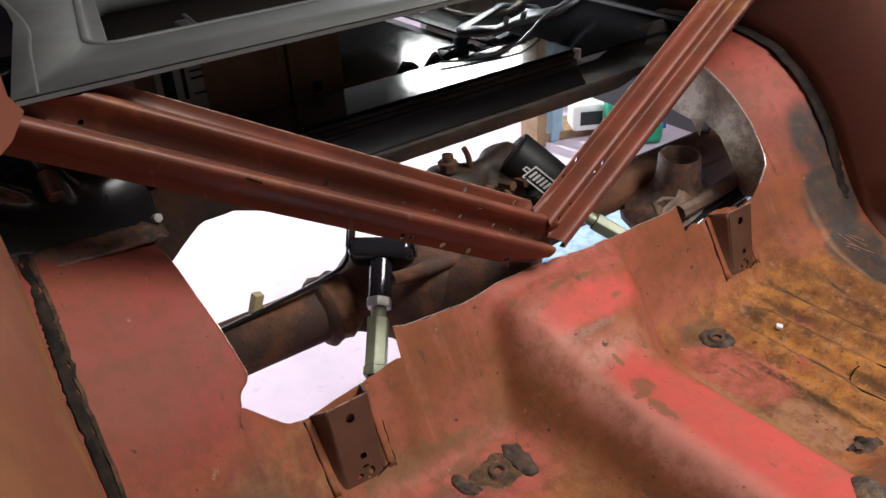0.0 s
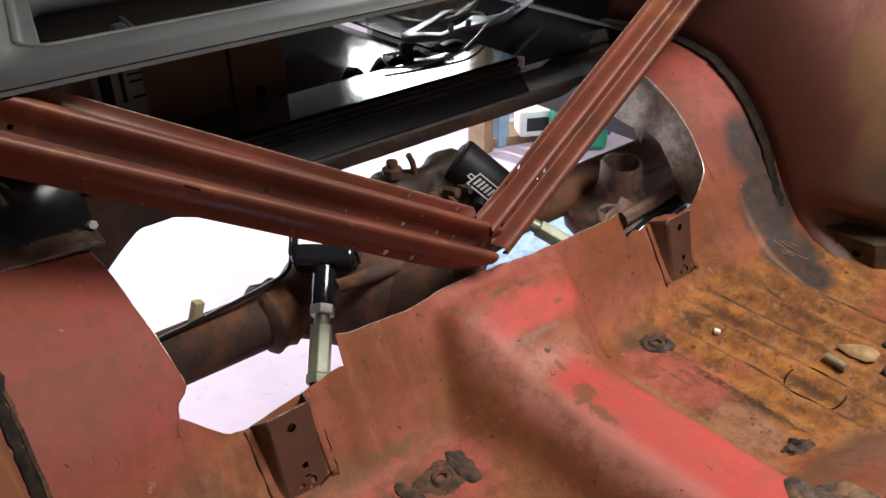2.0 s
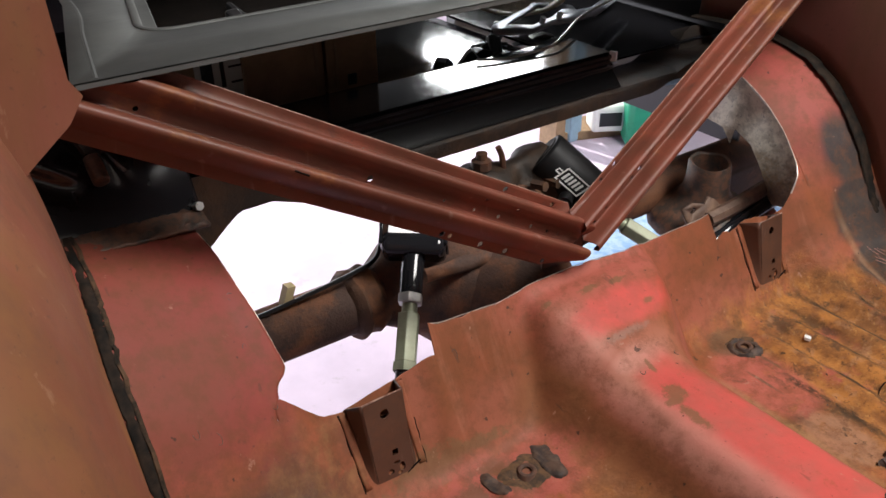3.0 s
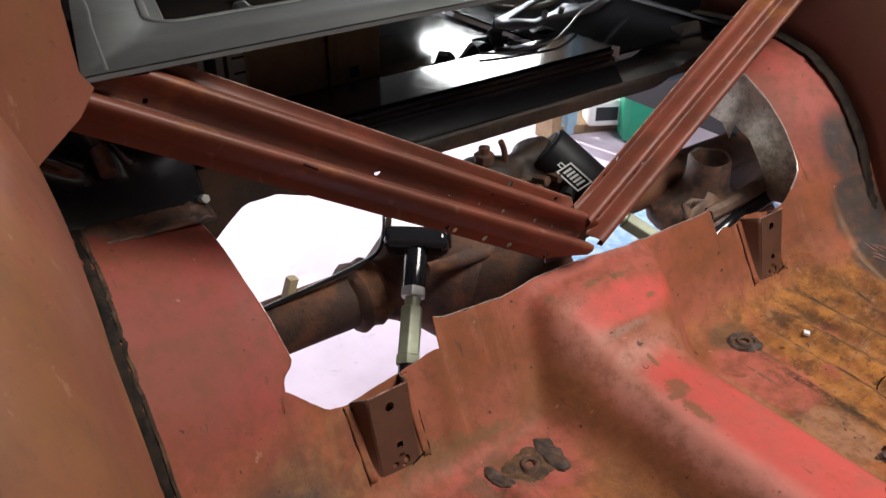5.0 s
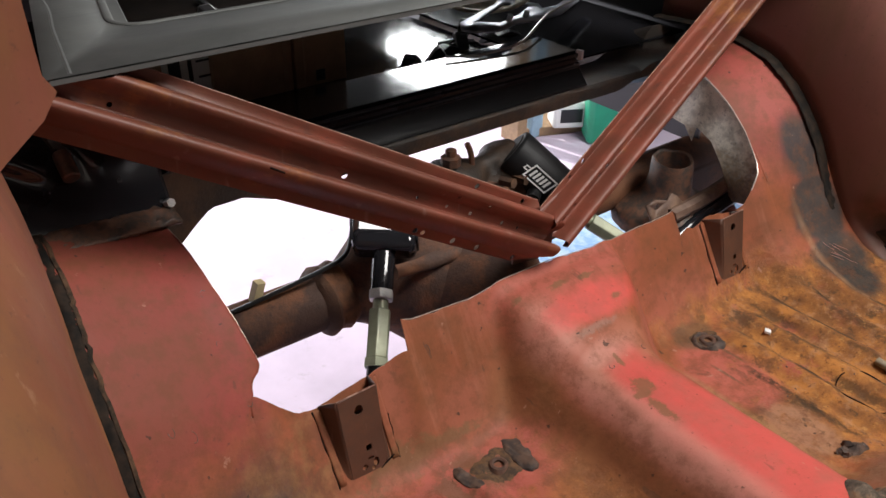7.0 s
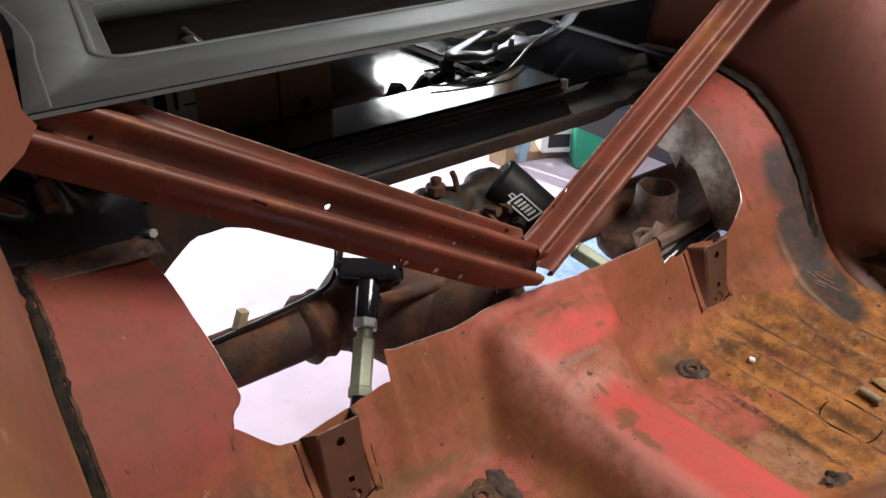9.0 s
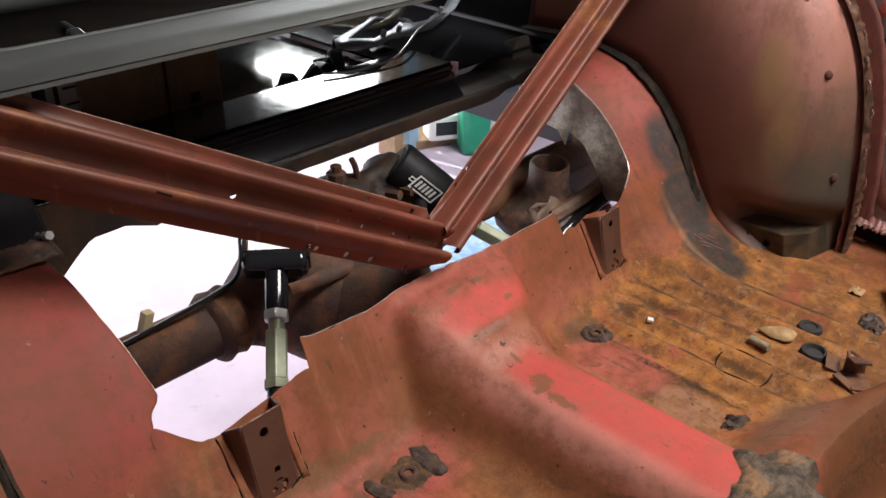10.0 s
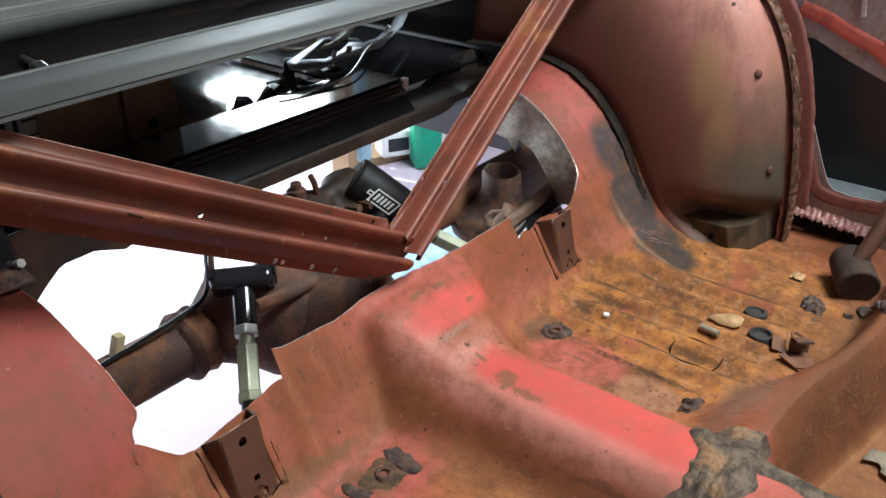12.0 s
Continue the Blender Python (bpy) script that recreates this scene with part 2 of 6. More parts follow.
    c = n.mix(both(sides, 0.6), c, (0.46, 0.12, 0.10))
    crusty = both(n.ramp(n.noise(21, 10, 0.75, (1, 0.8, 1), 139), 0.54, 0.61), either(scale, both(front, 0.12)))
    c = n.mix(both(crusty, 0.8), c, (0.085, 0.050, 0.028))
    # black overspray along the wheelhouse flare
    black = either(n.blob((0.562, 0.875, 0.185), (0.040, 0.060, 0.07), 0.35, calm), n.blob((0.556, 0.815, 0.10), (0.056, 0.058, 0.08), 0.22, calm), n.blob((0.548, 0.760, 0.035), (0.056, 0.052, 0.05), 0.22, calm), n.blob((0.540, 0.708, 0.018), (0.036, 0.036, 0.04), 0.4, calm), n.blob((-0.52, 0.79, 0.05), (0.09, 0.08, 0.07), 0.5, wob))
    c = n.mix(both(both(black, n.ramp(n.noise(40, 8, 0.7, (1, 0.6, 0.6), 127), 0.20, 0.32)), 0.93), c, n.mix(n.ramp(mid, 0.4, 0.65), (0.030, 0.033, 0.033), (0.048, 0.046, 0.042)))
    crease = n.blob((0.512, 0.775, 0.04), (0.006, 0.10, 0.08), 0.7, calm)
    c = n.mix(both(crease, 0.45), c, (0.40, 0.22, 0.12))
    grime = either(n.blob((-0.50, 0.80, 0.06), (0.13, 0.075, 0.09), 0.5, wob), n.blob((-0.42, 0.83, 0.08), (0.04, 0.06, 0.09), 0.6, wob))
    c = n.mix(both(grime, n.ramp(n.noise(22, 8, 0.7, seed=211), 0.34, 0.58, 0.75)), c, n.mix(n.ramp(mid, 0.42, 0.6), (0.130, 0.060, 0.034), (0.23, 0.125, 0.055)))
    # small marks
    c = n.mix(both(n.ramp(n.noise(34, 7, 0.7, seed=51), 0.62, 0.70), 0.4), c, (0.08, 0.045, 0.026))
    c = n.mix(both(n.ramp(fine, 0.63, 0.72), 0.4), c, DARK)
    clean = either(strip, patch)
    c = n.mix(both(n.ramp(n.noise(38, 9, 0.72, seed=71), 0.42, 0.66), n.math("SUBTRACT", 0.55, n.math("MULTIPLY", clean, 0.42))), c, (0.14, 0.055, 0.024))
    c = n.mix(both(n.ramp(n.noise(55, 6, 0.6, (1, 1, 0.3), 83), 0.67, 0.72), 0.5), c, (0.42, 0.22, 0.16))
    c = n.mix(both(n.ramp(n.noise(75, 2, 0.4, seed=97), 0.73, 0.77), 0.8), c, (0.05, 0.03, 0.02))
    c = n.mix(both(n.ramp(n.noise(26, 3, 0.5, (2.2, 0.5, 1), 103), 0.70, 0.73), 0.4), c, (0.08, 0.045, 0.03))
    groove = both(n.ramp(n.math("SINE", n.math("MULTIPLY", n.axis(0), 101.3)), 0.45, 0.95), n.blob((0.36, 0.62, 0.0), (0.19, 0.17, 0.05), 0.3, wob))
    c = n.mix(both(groove, n.ramp(n.noise(42, 9, 0.8, (1, 0.5, 1), 61), 0.45, 0.55)), c, (0.055, 0.032, 0.018))
    n.put("Base Color", c)
    n.put("Roughness", n.math("ADD", n.math("MULTIPLY", scale, 0.3), n.math("ADD", n.math("MULTIPLY", mid, 0.25), 0.44)))
    crust = both(both(n.noise(55, 9, 0.75, seed=109), scale), 7.0)
    n.bump(n.math("ADD", crust, n.math("ADD", n.math("MULTIPLY", mid, 0.8), n.math("MULTIPLY", fine, 0.35))), 0.5, 0.002)
    return n.mat


def wheelhouse_paint():
    """Primer on the wheelhouses: dusty red, ochre runs, and a black tide mark at the foot."""
    n = Nodes("wheelhouse_paint", 0.45, 0.0, 0.35)
    mid, fine, run = n.noise(20, 6, 0.6, seed=3), n.noise(140, 4, 0.6, seed=7), n.noise(9, 6, 0.6, (1, 1, 0.22), 13)
    c = n.mix(n.ramp(n.noise(5, 5), 0.38, 0.62), (0.38, 0.142, 0.115), (0.25, 0.096, 0.064))
    c = n.mix(n.math("MULTIPLY", n.ramp(run, 0.48, 0.64), 0.75), c, (0.21, 0.125, 0.058))
    # near wheelhouse: browner primer, also darkened to paint in weaker light
    near_dim = n.ramp(n.axis(0), 0.2, -0.2)
    c = n.mix(n.math("MULTIPLY", near_dim, 0.75), c, n.mix(n.ramp(n.noise(7, 6, 0.65, (1, 1, 0.3), 5), 0.40, 0.62), (0.18, 0.058, 0.030), (0.195, 0.082, 0.031)))
    wob = n.noise(14, 6, 0.65, seed=31)
    streak = n.math("MAXIMUM", n.blob((-0.617, 0.868, 0.335), (0.030, 0.065, 0.045), 0.5, wob), n.blob((-0.625, 0.814, 0.265), (0.030, 0.030, 0.085), 0.5, wob))
    c = n.mix(n.math("MULTIPLY", streak, 0.75), c, n.mix(n.ramp(run, 0.42, 0.58), (0.30, 0.145, 0.045), (0.20, 0.105, 0.036)))
    # paler crown of the far wheelhouse: light from above put into the colour
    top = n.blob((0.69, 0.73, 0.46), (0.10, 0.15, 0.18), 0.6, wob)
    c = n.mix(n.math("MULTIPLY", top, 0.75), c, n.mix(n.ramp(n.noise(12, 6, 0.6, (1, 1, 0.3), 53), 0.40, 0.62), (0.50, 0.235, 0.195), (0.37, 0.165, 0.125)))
    ochre = n.math("MULTIPLY", n.math("MAXIMUM", n.blob((0.634, 0.742, 0.34), (0.020, 0.030, 0.075), 0.6, wob), n.blob((0.633, 0.702, 0.24), (0.022, 0.026, 0.085), 0.6, wob)), n.ramp(run, 0.30, 0.50))
    c = n.mix(n.math("MULTIPLY", n.ramp(n.noise(13, 8, 0.7, (1, 1, 0.45), 37), 0.48, 0.64), 0.55), c, (0.15, 0.066, 0.040))
    c = n.mix(n.math("MULTIPLY", n.ramp(n.noise(48, 7, 0.7, (1, 1, 0.4), 43), 0.60, 0.70), 0.4), c, (0.36, 0.21, 0.13))
    # inner wall of the far wheelhouse: its shade is painted in
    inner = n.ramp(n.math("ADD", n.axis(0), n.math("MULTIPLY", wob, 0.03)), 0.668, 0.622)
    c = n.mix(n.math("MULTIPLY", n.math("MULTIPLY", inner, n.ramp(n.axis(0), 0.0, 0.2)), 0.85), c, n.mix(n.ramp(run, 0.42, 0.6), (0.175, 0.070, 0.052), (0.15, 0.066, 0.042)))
    c = n.mix(n.math("MULTIPLY", ochre, 0.75), c, (0.30, 0.175, 0.080))
    smear = n.math("MAXIMUM", n.blob((0.655, 0.645, 0.155), (0.030, 0.040, 0.055), 0.5, wob), n.blob((0.70, 0.612, 0.145), (0.040, 0.025, 0.050), 0.5, wob))
    c = n.mix(n.math("MULTIPLY", smear, 0.75), c, n.mix(n.ramp(run, 0.42, 0.58), (0.075, 0.066, 0.048), (0.13, 0.085, 0.050)))
    foot = n.math("MAXIMUM", n.blob((0.69, 0.62, 0.04), (0.11, 0.14, 0.24), 0.5, wob), n.blob((-0.66, 0.66, 0.02), (0.10, 0.12, 0.10), 0.45, wob))
    c = n.mix(n.math("MULTIPLY", foot, 0.8), c, (0.075, 0.062, 0.045))
    c = n.mix(n.math("MULTIPLY", n.ramp(fine, 0.62, 0.72), 0.3), c, DARK)
    n.put("Base Color", c)
    n.put("Roughness", n.math("ADD", n.math("MULTIPLY", mid, 0.3), 0.40))
    n.bump(n.math("ADD", n.math("MULTIPLY", mid, 0.6), n.math("MULTIPLY", fine, 0.25)), 0.3, 0.0015)
    return n.mat


def rusty_iron(name, a=(0.068, 0.035, 0.024), b=(0.175, 0.070, 0.032), rough=0.75):
    n = Nodes(name, rough)
    big, mid, fine = n.noise(14, 6, 0.65), n.noise(60, 6, 0.65, seed=5), n.noise(260, 3, 0.6, seed=9)
    c = n.mix(n.ramp(big, 0.42, 0.64), a, b)
    c = n.mix(n.math("MULTIPLY", n.ramp(mid, 0.55, 0.7), 0.6), c, (0.03, 0.02, 0.016))
    n.put("Base Color", c)
    n.bump(n.math("ADD", mid, n.math("MULTIPLY", fine, 0.5)), 0.8, 0.0022)
    return n.mat


def plain(name, colour, rough=0.5, metal=0.0, vary=0.25, scale=30, bump=0.1, second=None, spec=0.5):
    n = Nodes(name, rough, metal, spec)
    f, g = n.noise(scale, 5, 0.6), n.noise(scale * 7, 3, 0.6, seed=4)
    dark = second or tuple(v * (1 - vary) for v in colour)
    n.put("Base Color", n.mix(n.ramp(f, 0.35, 0.65), colour, dark))
    n.put("Roughness", n.math("ADD", n.math("MULTIPLY", g, 0.16), rough - 0.08))
    n.bump(n.math("ADD", f, n.math("MULTIPLY", g, 0.4)), bump, 0.001)
    return n.mat


def brushed_steel():
    n = Nodes("bare_steel", 0.5, 0.35, 0.2)
    f, g = n.noise(8, 5, 0.6), n.noise(220, 3, 0.5, (0.06, 1, 1), 4)
    n.put("Base Color", n.mix(n.ramp(f, 0.3, 0.7), (0.128, 0.132, 0.128), (0.096, 0.100, 0.098)))
    n.put("Roughness", n.math("ADD", n.math("MULTIPLY", g, 0.14), n.math("ADD", n.math("MULTIPLY", f, 0.16), 0.47)))
    n.bump(g, 0.05, 0.0005)
    return n.mat


def old_sealer():
    """Cracked sealer: dark grey lumps, paler dusty tops and thin rust showing through."""
    n = Nodes("old_seam_sealer", 0.75, 0.0, 0.15)
    big, mid, fine = n.noise(17, 6, 0.65), n.noise(60, 7, 0.7, (0.6, 1, 0.6), 5), n.noise(240, 4, 0.6, seed=9)
    c = n.mix(n.ramp(mid, 0.40, 0.62), (0.062, 0.048, 0.037), (0.170, 0.126, 0.092))
    c = n.mix(n.math("MULTIPLY", n.ramp(big, 0.50, 0.64), 0.8), c, (0.34, 0.185, 0.095))
    c = n.mix(n.math("MULTIPLY", n.ramp(mid, 0.38, 0.30), 0.85), c, (0.020, 0.016, 0.014))
    c = n.mix(n.math("MULTIPLY", n.ramp(fine, 0.6, 0.7), 0.4), c, (0.02, 0.018, 0.016))
    n.put("Base Color", c)
    n.bump(n.math("ADD", mid, n.math("MULTIPLY", fine, 0.4)), 1.0, 0.004)
    return n.mat


def scuffed_sheet():
    """Old zinc-grey sheet: scuffs, pale rubs and rust creeping up from the lower edge."""
    n = Nodes("scuffed_zinc_sheet", 0.55, 0.0, 0.3)
    mid, fine = n.noise(38, 8, 0.7, seed=3), n.noise(150, 6, 0.7, seed=7)
    c = n.mix(n.ramp(mid, 0.38, 0.60), (0.50, 0.45, 0.35), (0.80, 0.74, 0.60))
    c = n.mix(n.math("MULTIPLY", n.ramp(fine, 0.56, 0.66), 0.6), c, (0.20, 0.18, 0.15))
    low = n.ramp(n.math("ADD", n.axis(2), n.math("MULTIPLY", mid, 0.16)), 0.26, 0.16)
    c = n.mix(n.math("MULTIPLY", low, 0.75), c, n.mix(n.ramp(fine, 0.42, 0.58), (0.36, 0.19, 0.07), (0.20, 0.11, 0.055)))
    n.put("Base Color", c)
    n.bump(n.math("ADD", mid, n.math("MULTIPLY", fine, 0.4)), 0.4, 0.0015)
    return n.mat


def jamb_paint():
    """Red body paint on the lock pillar: orange at the pad, navy scuffs at the top edge, a brown worn stripe."""
    n = Nodes("red_body_paint", 0.45, 0.0, 0.25)
    big, mid, fine = n.noise(9, 6, 0.6), n.noise(40, 7, 0.7, seed=3), n.noise(120, 5, 0.65, (1, 1, 0.3), 7)
    c = n.mix(n.ramp(big, 0.38, 0.62), (0.42, 0.014, 0.016), (0.30, 0.011, 0.018))
    c = n.mix(n.math("MULTIPLY", n.blob((-0.842, 0.362, 0.61), (0.012, 0.03, 0.035), 0.5, mid), 0.6), c, (0.52, 0.045, 0.02))
    worn = n.blob((-0.832, 0.362, 0.55), (0.005, 0.03, 0.05), 0.6, mid)
    worn = n.math("MAXIMUM", worn, n.blob((-0.860, 0.362, 0.52), (0.005, 0.03, 0.10), 0.6, mid))
    c = n.mix(n.math("MULTIPLY", worn, 0.8), c, (0.13, 0.055, 0.03))
    scuff = n.blob((-0.800, 0.362, 0.588), (0.014, 0.03, 0.010), 0.6, mid)
    for at, size in (((-0.784, 0.362, 0.560), (0.004, 0.03, 0.018)), ((-0.810, 0.362, 0.597), (0.010, 0.03, 0.008)), ((-0.795, 0.362, 0.545), (0.003, 0.03, 0.012))):
        scuff = n.math("MAXIMUM", scuff, n.blob(at, size, 0.6, mid))
    c = n.mix(n.math("MULTIPLY", scuff, 0.85), c, (0.035, 0.022, 0.030))
    c = n.mix(n.math("MULTIPLY", n.ramp(fine, 0.60, 0.70), 0.35), c, (0.08, 0.012, 0.014))
    n.put("Base Color", c)
    n.put("Roughness", n.math("ADD", n.math("MULTIPLY", mid, 0.25), 0.34))
    n.bump(n.math("ADD", mid, n.math("MULTIPLY", fine, 0.3)), 0.2, 0.001)
    return n.mat


def concrete():
    n = Nodes("concrete", 0.75)
    f, g, s = n.noise(3, 6, 0.6), n.noise(30, 8, 0.7, seed=3), n.noise(12, 8, 0.7, seed=9)
    c = n.mix(n.ramp(f, 0.35, 0.65), (0.64, 0.54, 0.68), (0.53, 0.45, 0.57))
    c = n.mix(n.math("MULTIPLY", n.ramp(s, 0.58, 0.68), 0.35), c, (0.34, 0.30, 0.33))
    n.put("Base Color", c)
    n.bump(g, 0.3, 0.002)
    return n.mat


FLOOR_PAINT = floor_paint()
HOUSE_PAINT = wheelhouse_paint()
BRACE_PAINT = primer("brace_primer", (0.225, 0.056, 0.032), (0.120, 0.037, 0.022), 0.5, 0.30, 0.30, 0.52)
BRACKET_PAINT = primer("bracket_primer", (0.092, 0.044, 0.029), (0.070, 0.031, 0.020), 0.5, 0.1, 0.2, 0.42)
GREY_PRIMER = primer("grey_red_primer", (0.34, 0.30, 0.295), (0.38, 0.28, 0.26), 0.5, 0.0, 0.05, 0.5)
PALE_PRIMER = primer("pale_red_flange_primer", (0.34, 0.135, 0.11), (0.27, 0.10, 0.085), 0.5, 0.15, 0.2, 0.42)
EDGE_RED = primer("bright_red_primer", (0.68, 0.145, 0.115), (0.52, 0.13, 0.105), 0.45, 0.0, 0.05, 0.45)
CAR_RED = jamb_paint()
SEALER = old_sealer()
STEEL = brushed_steel()
SHEET = scuffed_sheet()
GLOSS_BLACK = plain("gloss_black", (0.016, 0.016, 0.019), 0.105, 0, 0.2, 9, 0.001)
MATT_BLACK = plain("matt_black_paint", (0.011, 0.011, 0.012), 0.5, 0, 0.2, 40, 0.15, None, 0.3)
STEP_BLACK = plain("satin_black_step", (0.010, 0.010, 0.011), 0.15, 0, 0.2, 30, 0.02)
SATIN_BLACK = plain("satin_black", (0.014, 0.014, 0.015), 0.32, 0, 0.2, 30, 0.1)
DARK_SEALER = plain("black_seam_sealer", (0.010, 0.009, 0.008), 0.8, 0, 0.4, 45, 0.8, (0.032, 0.021, 0.015), 0.12)
PALE_METAL = plain("bare_cut_metal", (0.62, 0.52, 0.45), 0.35, 0.4, 0.4, 90, 0.2)
DIRTY_OLIVE = plain("dirty_olive_metal", (0.095, 0.056, 0.028), 0.7, 0, 0.4, 35, 0.6, (0.045, 0.034, 0.022), 0.25)
GREASE = plain("greasy_brown_iron", (0.050, 0.040, 0.034), 0.55, 0, 0.5, 60, 0.8, (0.16, 0.075, 0.045))
SKYLIT_BLUE = plain("skylit_concrete_blue", (0.20, 0.34, 0.58), 0.5, 0, 0.15, 40, 0.3, (0.38, 0.50, 0.68))
VOID_BLACK = plain("void_shade_black", (0.006, 0.005, 0.0045), 0.9, 0.0, 0.3, 20, 0.2, (0.009, 0.007, 0.006), 0.02)
MALLET_BROWN = plain("worn_brown_rubber", (0.062, 0.040, 0.030), 0.75, 0, 0.3, 40, 0.4, (0.036, 0.026, 0.022), 0.2)
RUBBER = plain("dark_rubber", (0.030, 0.026, 0.024), 0.7, 0, 0.3, 60, 0.3)
SEAM_GRIME = plain("grimy_seam", (0.018, 0.015, 0.012), 0.8, 0, 0.5, 60, 1.0, (0.10, 0.058, 0.034), 0.15)
CRUST = plain("crusty_brown_sealer", (0.14, 0.075, 0.038), 0.8, 0, 0.5, 70, 1.0, (0.05, 0.034, 0.024), 0.2)
WELD_GRIME = plain("grimy_brown_weld", (0.055, 0.030, 0.020), 0.6, 0, 0.5, 50, 1.0, (0.16, 0.075, 0.045), 0.3)
HOLE_SHADE = plain("hole_shade_brown", (0.030, 0.014, 0.009), 0.8, 0, 0.4, 60, 0.5)
RUST_SHADE_BLACK = plain("black_rust_and_gap_shade", (0.010, 0.006, 0.005), 0.85, 0, 0.4, 80, 0.6, None, 0.1)
PALE_WORN = plain("worn_pale_edge", (0.42, 0.26, 0.20), 0.5, 0.1, 0.5, 120, 0.3, (0.16, 0.07, 0.05))
LINK_TAN = plain("worn_tan_link_paint", (0.20, 0.125, 0.085), 0.55, 0, 0.4, 40, 0.4, (0.10, 0.055, 0.038))
TORN_RUBBER = plain("torn_dark_sealer", (0.045, 0.034, 0.030), 0.6, 0, 0.4, 70, 0.6, (0.10, 0.062, 0.045), 0.25)
BOX_TAPE = plain("brown_packing_tape", (0.33, 0.21, 0.12), 0.45, 0, 0.2, 30, 0.1)
OILY_IRON = rusty_iron("oily_cast_iron", (0.022, 0.016, 0.012), (0.060, 0.032, 0.017), 0.55)
IRON = rusty_iron("rusty_axle_iron")
COLLAR_RUST = rusty_iron("orange_rusted_iron", (0.085, 0.040, 0.022), (0.24, 0.095, 0.038))
FRAME_IRON = rusty_iron("rusty_frame_iron", (0.060, 0.032, 0.02), (0.12, 0.058, 0.028))
OLIVE = plain("olive_zinc", (0.34, 0.36, 0.25), 0.34, 0.2, 0.2, 40, 0.05)
PALE_STEEL = plain("pale_grey_steel", (0.40, 0.43, 0.50), 0.4, 0.3, 0.15, 30, 0.05)
ZINC = plain("bright_zinc", (0.62, 0.62, 0.60), 0.3, 0.45, 0.15, 50, 0.05)
CARDBOARD = plain("cardboard", (0.36, 0.230, 0.135), 0.8, 0, 0.25, 20, 0.15)
PAPER = plain("paper_label", (0.62, 0.61, 0.58), 0.6, 0, 0.08, 12, 0.02)
INK = plain("black_ink", (0.02, 0.02, 0.02), 0.6, 0, 0.1, 20, 0.0)
WHITE = plain("white_paint", (0.80, 0.80, 0.79), 0.45, 0, 0.06, 20, 0.02)
CONCRETE = concrete()
SATIN_GREY = plain("grey_door_paint", (0.16, 0.16, 0.165), 0.5, 0, 0.15, 6, 0.05)
DRYWALL = plain("painted_wallboard", (0.30, 0.28, 0.25), 0.8, 0, 0.12, 4, 0.1)
GREEN = plain("green_plastic", (0.02, 0.30, 0.17), 0.4, 0, 0.15, 12, 0.05)
BLUE = plain("blue_plastic", (0.03, 0.07, 0.35), 0.4, 0, 0.15, 12, 0.05)
PALE_BLUE = plain("pale_blue_paint", (0.30, 0.45, 0.58), 0.45, 0, 0.2, 16, 0.1)
WOOD = plain("raw_timber", (0.32, 0.21, 0.12), 0.7, 0, 0.3, 25, 0.3)
TAPE = plain("masking_tape", (0.62, 0.50, 0.28), 0.7, 0, 0.15, 60, 0.1)
LEAF = plain("dry_tan_scrap", (0.50, 0.32, 0.15), 0.7, 0, 0.3, 60, 0.4, (0.34, 0.20, 0.09))
TOOL_RED = plain("red_rubber_grip", (0.55, 0.03, 0.04), 0.5, 0, 0.15, 60, 0.1)
TOOL_GREY = plain("grey_rubber_grip", (0.06, 0.065, 0.07), 0.55, 0, 0.2, 60, 0.1)
BLADE = plain("worn_tool_steel", (0.30, 0.255, 0.18), 0.7, 0.0, 0.25, 60, 0.2, None, 0.2)
PINK_RED = plain("pale_chalky_red", (0.60, 0.105, 0.095), 0.65, 0, 0.25, 30, 0.2, None, 0.2)
DARK_RED = plain("dull_dark_red", (0.13, 0.014, 0.016), 0.9, 0, 0.3, 25, 0.2, None, 0.02)
PINK = plain("pale_red_primer", (0.55, 0.25, 0.22), 0.5, 0, 0.2, 30, 0.1)


# ---- mesh helpers ----
def part(name, bm, material, parent=None, label="", smooth=True, thick=0.0, bevel=0.0):
    me = bpy.data.meshes.new(name)
    bmesh.ops.recalc_face_normals(bm, faces=bm.faces)
    bm.to_mesh(me)
    bm.free()
    me.materials.append(material)
    if smooth:
        me.polygons.foreach_set("use_smooth", [True] * len(me.polygons))
        me.set_sharp_from_angle(angle=radians(38))
    ob = new(name, me)
    if parent is not None:
        ob.parent = parent
    if thick:
        m = ob.modifiers.new("thickness", "SOLIDIFY")
        m.thickness, m.offset = thick, 0.0
    if bevel:
        m = ob.modifiers.new("edges", "BEVEL")
        m.width, m.segments, m.limit_method = bevel, 2, "ANGLE"
    if label:
        ob["label"] = label
    return ob


def thing(name, label, category, group="", kind=""):
    return tagged(new(name), label, category, group, kind)


def lerp_table(table, v):
    xs, ys = zip(*table)
    return float(np.interp(v, xs, ys))


def smooth(v, a, b):
    k = min(1.0, max(0.0, (v - a) / (b - a)))
    return k * k * (3 - 2 * k)


def grid(fn, us, vs, keep=None):
    bm = bmesh.new()
    rows = [[bm.verts.new(fn(u, v)) for v in vs] for u in us]
    for i in range(len(us) - 1):
        for j in range(len(vs) - 1):
            if keep is None or keep(i, j):
                bm.faces.new((rows[i][j], rows[i + 1][j], rows[i + 1][j + 1], rows[i][j + 1]))
    return bm


def box(size, m=None, bm=None):
    bm = bm or bmesh.new()
    r = bmesh.ops.create_cube(bm, size=1.0, matrix=(m or Matrix()) @ Matrix.Diagonal((*size, 1.0)))
    return bm


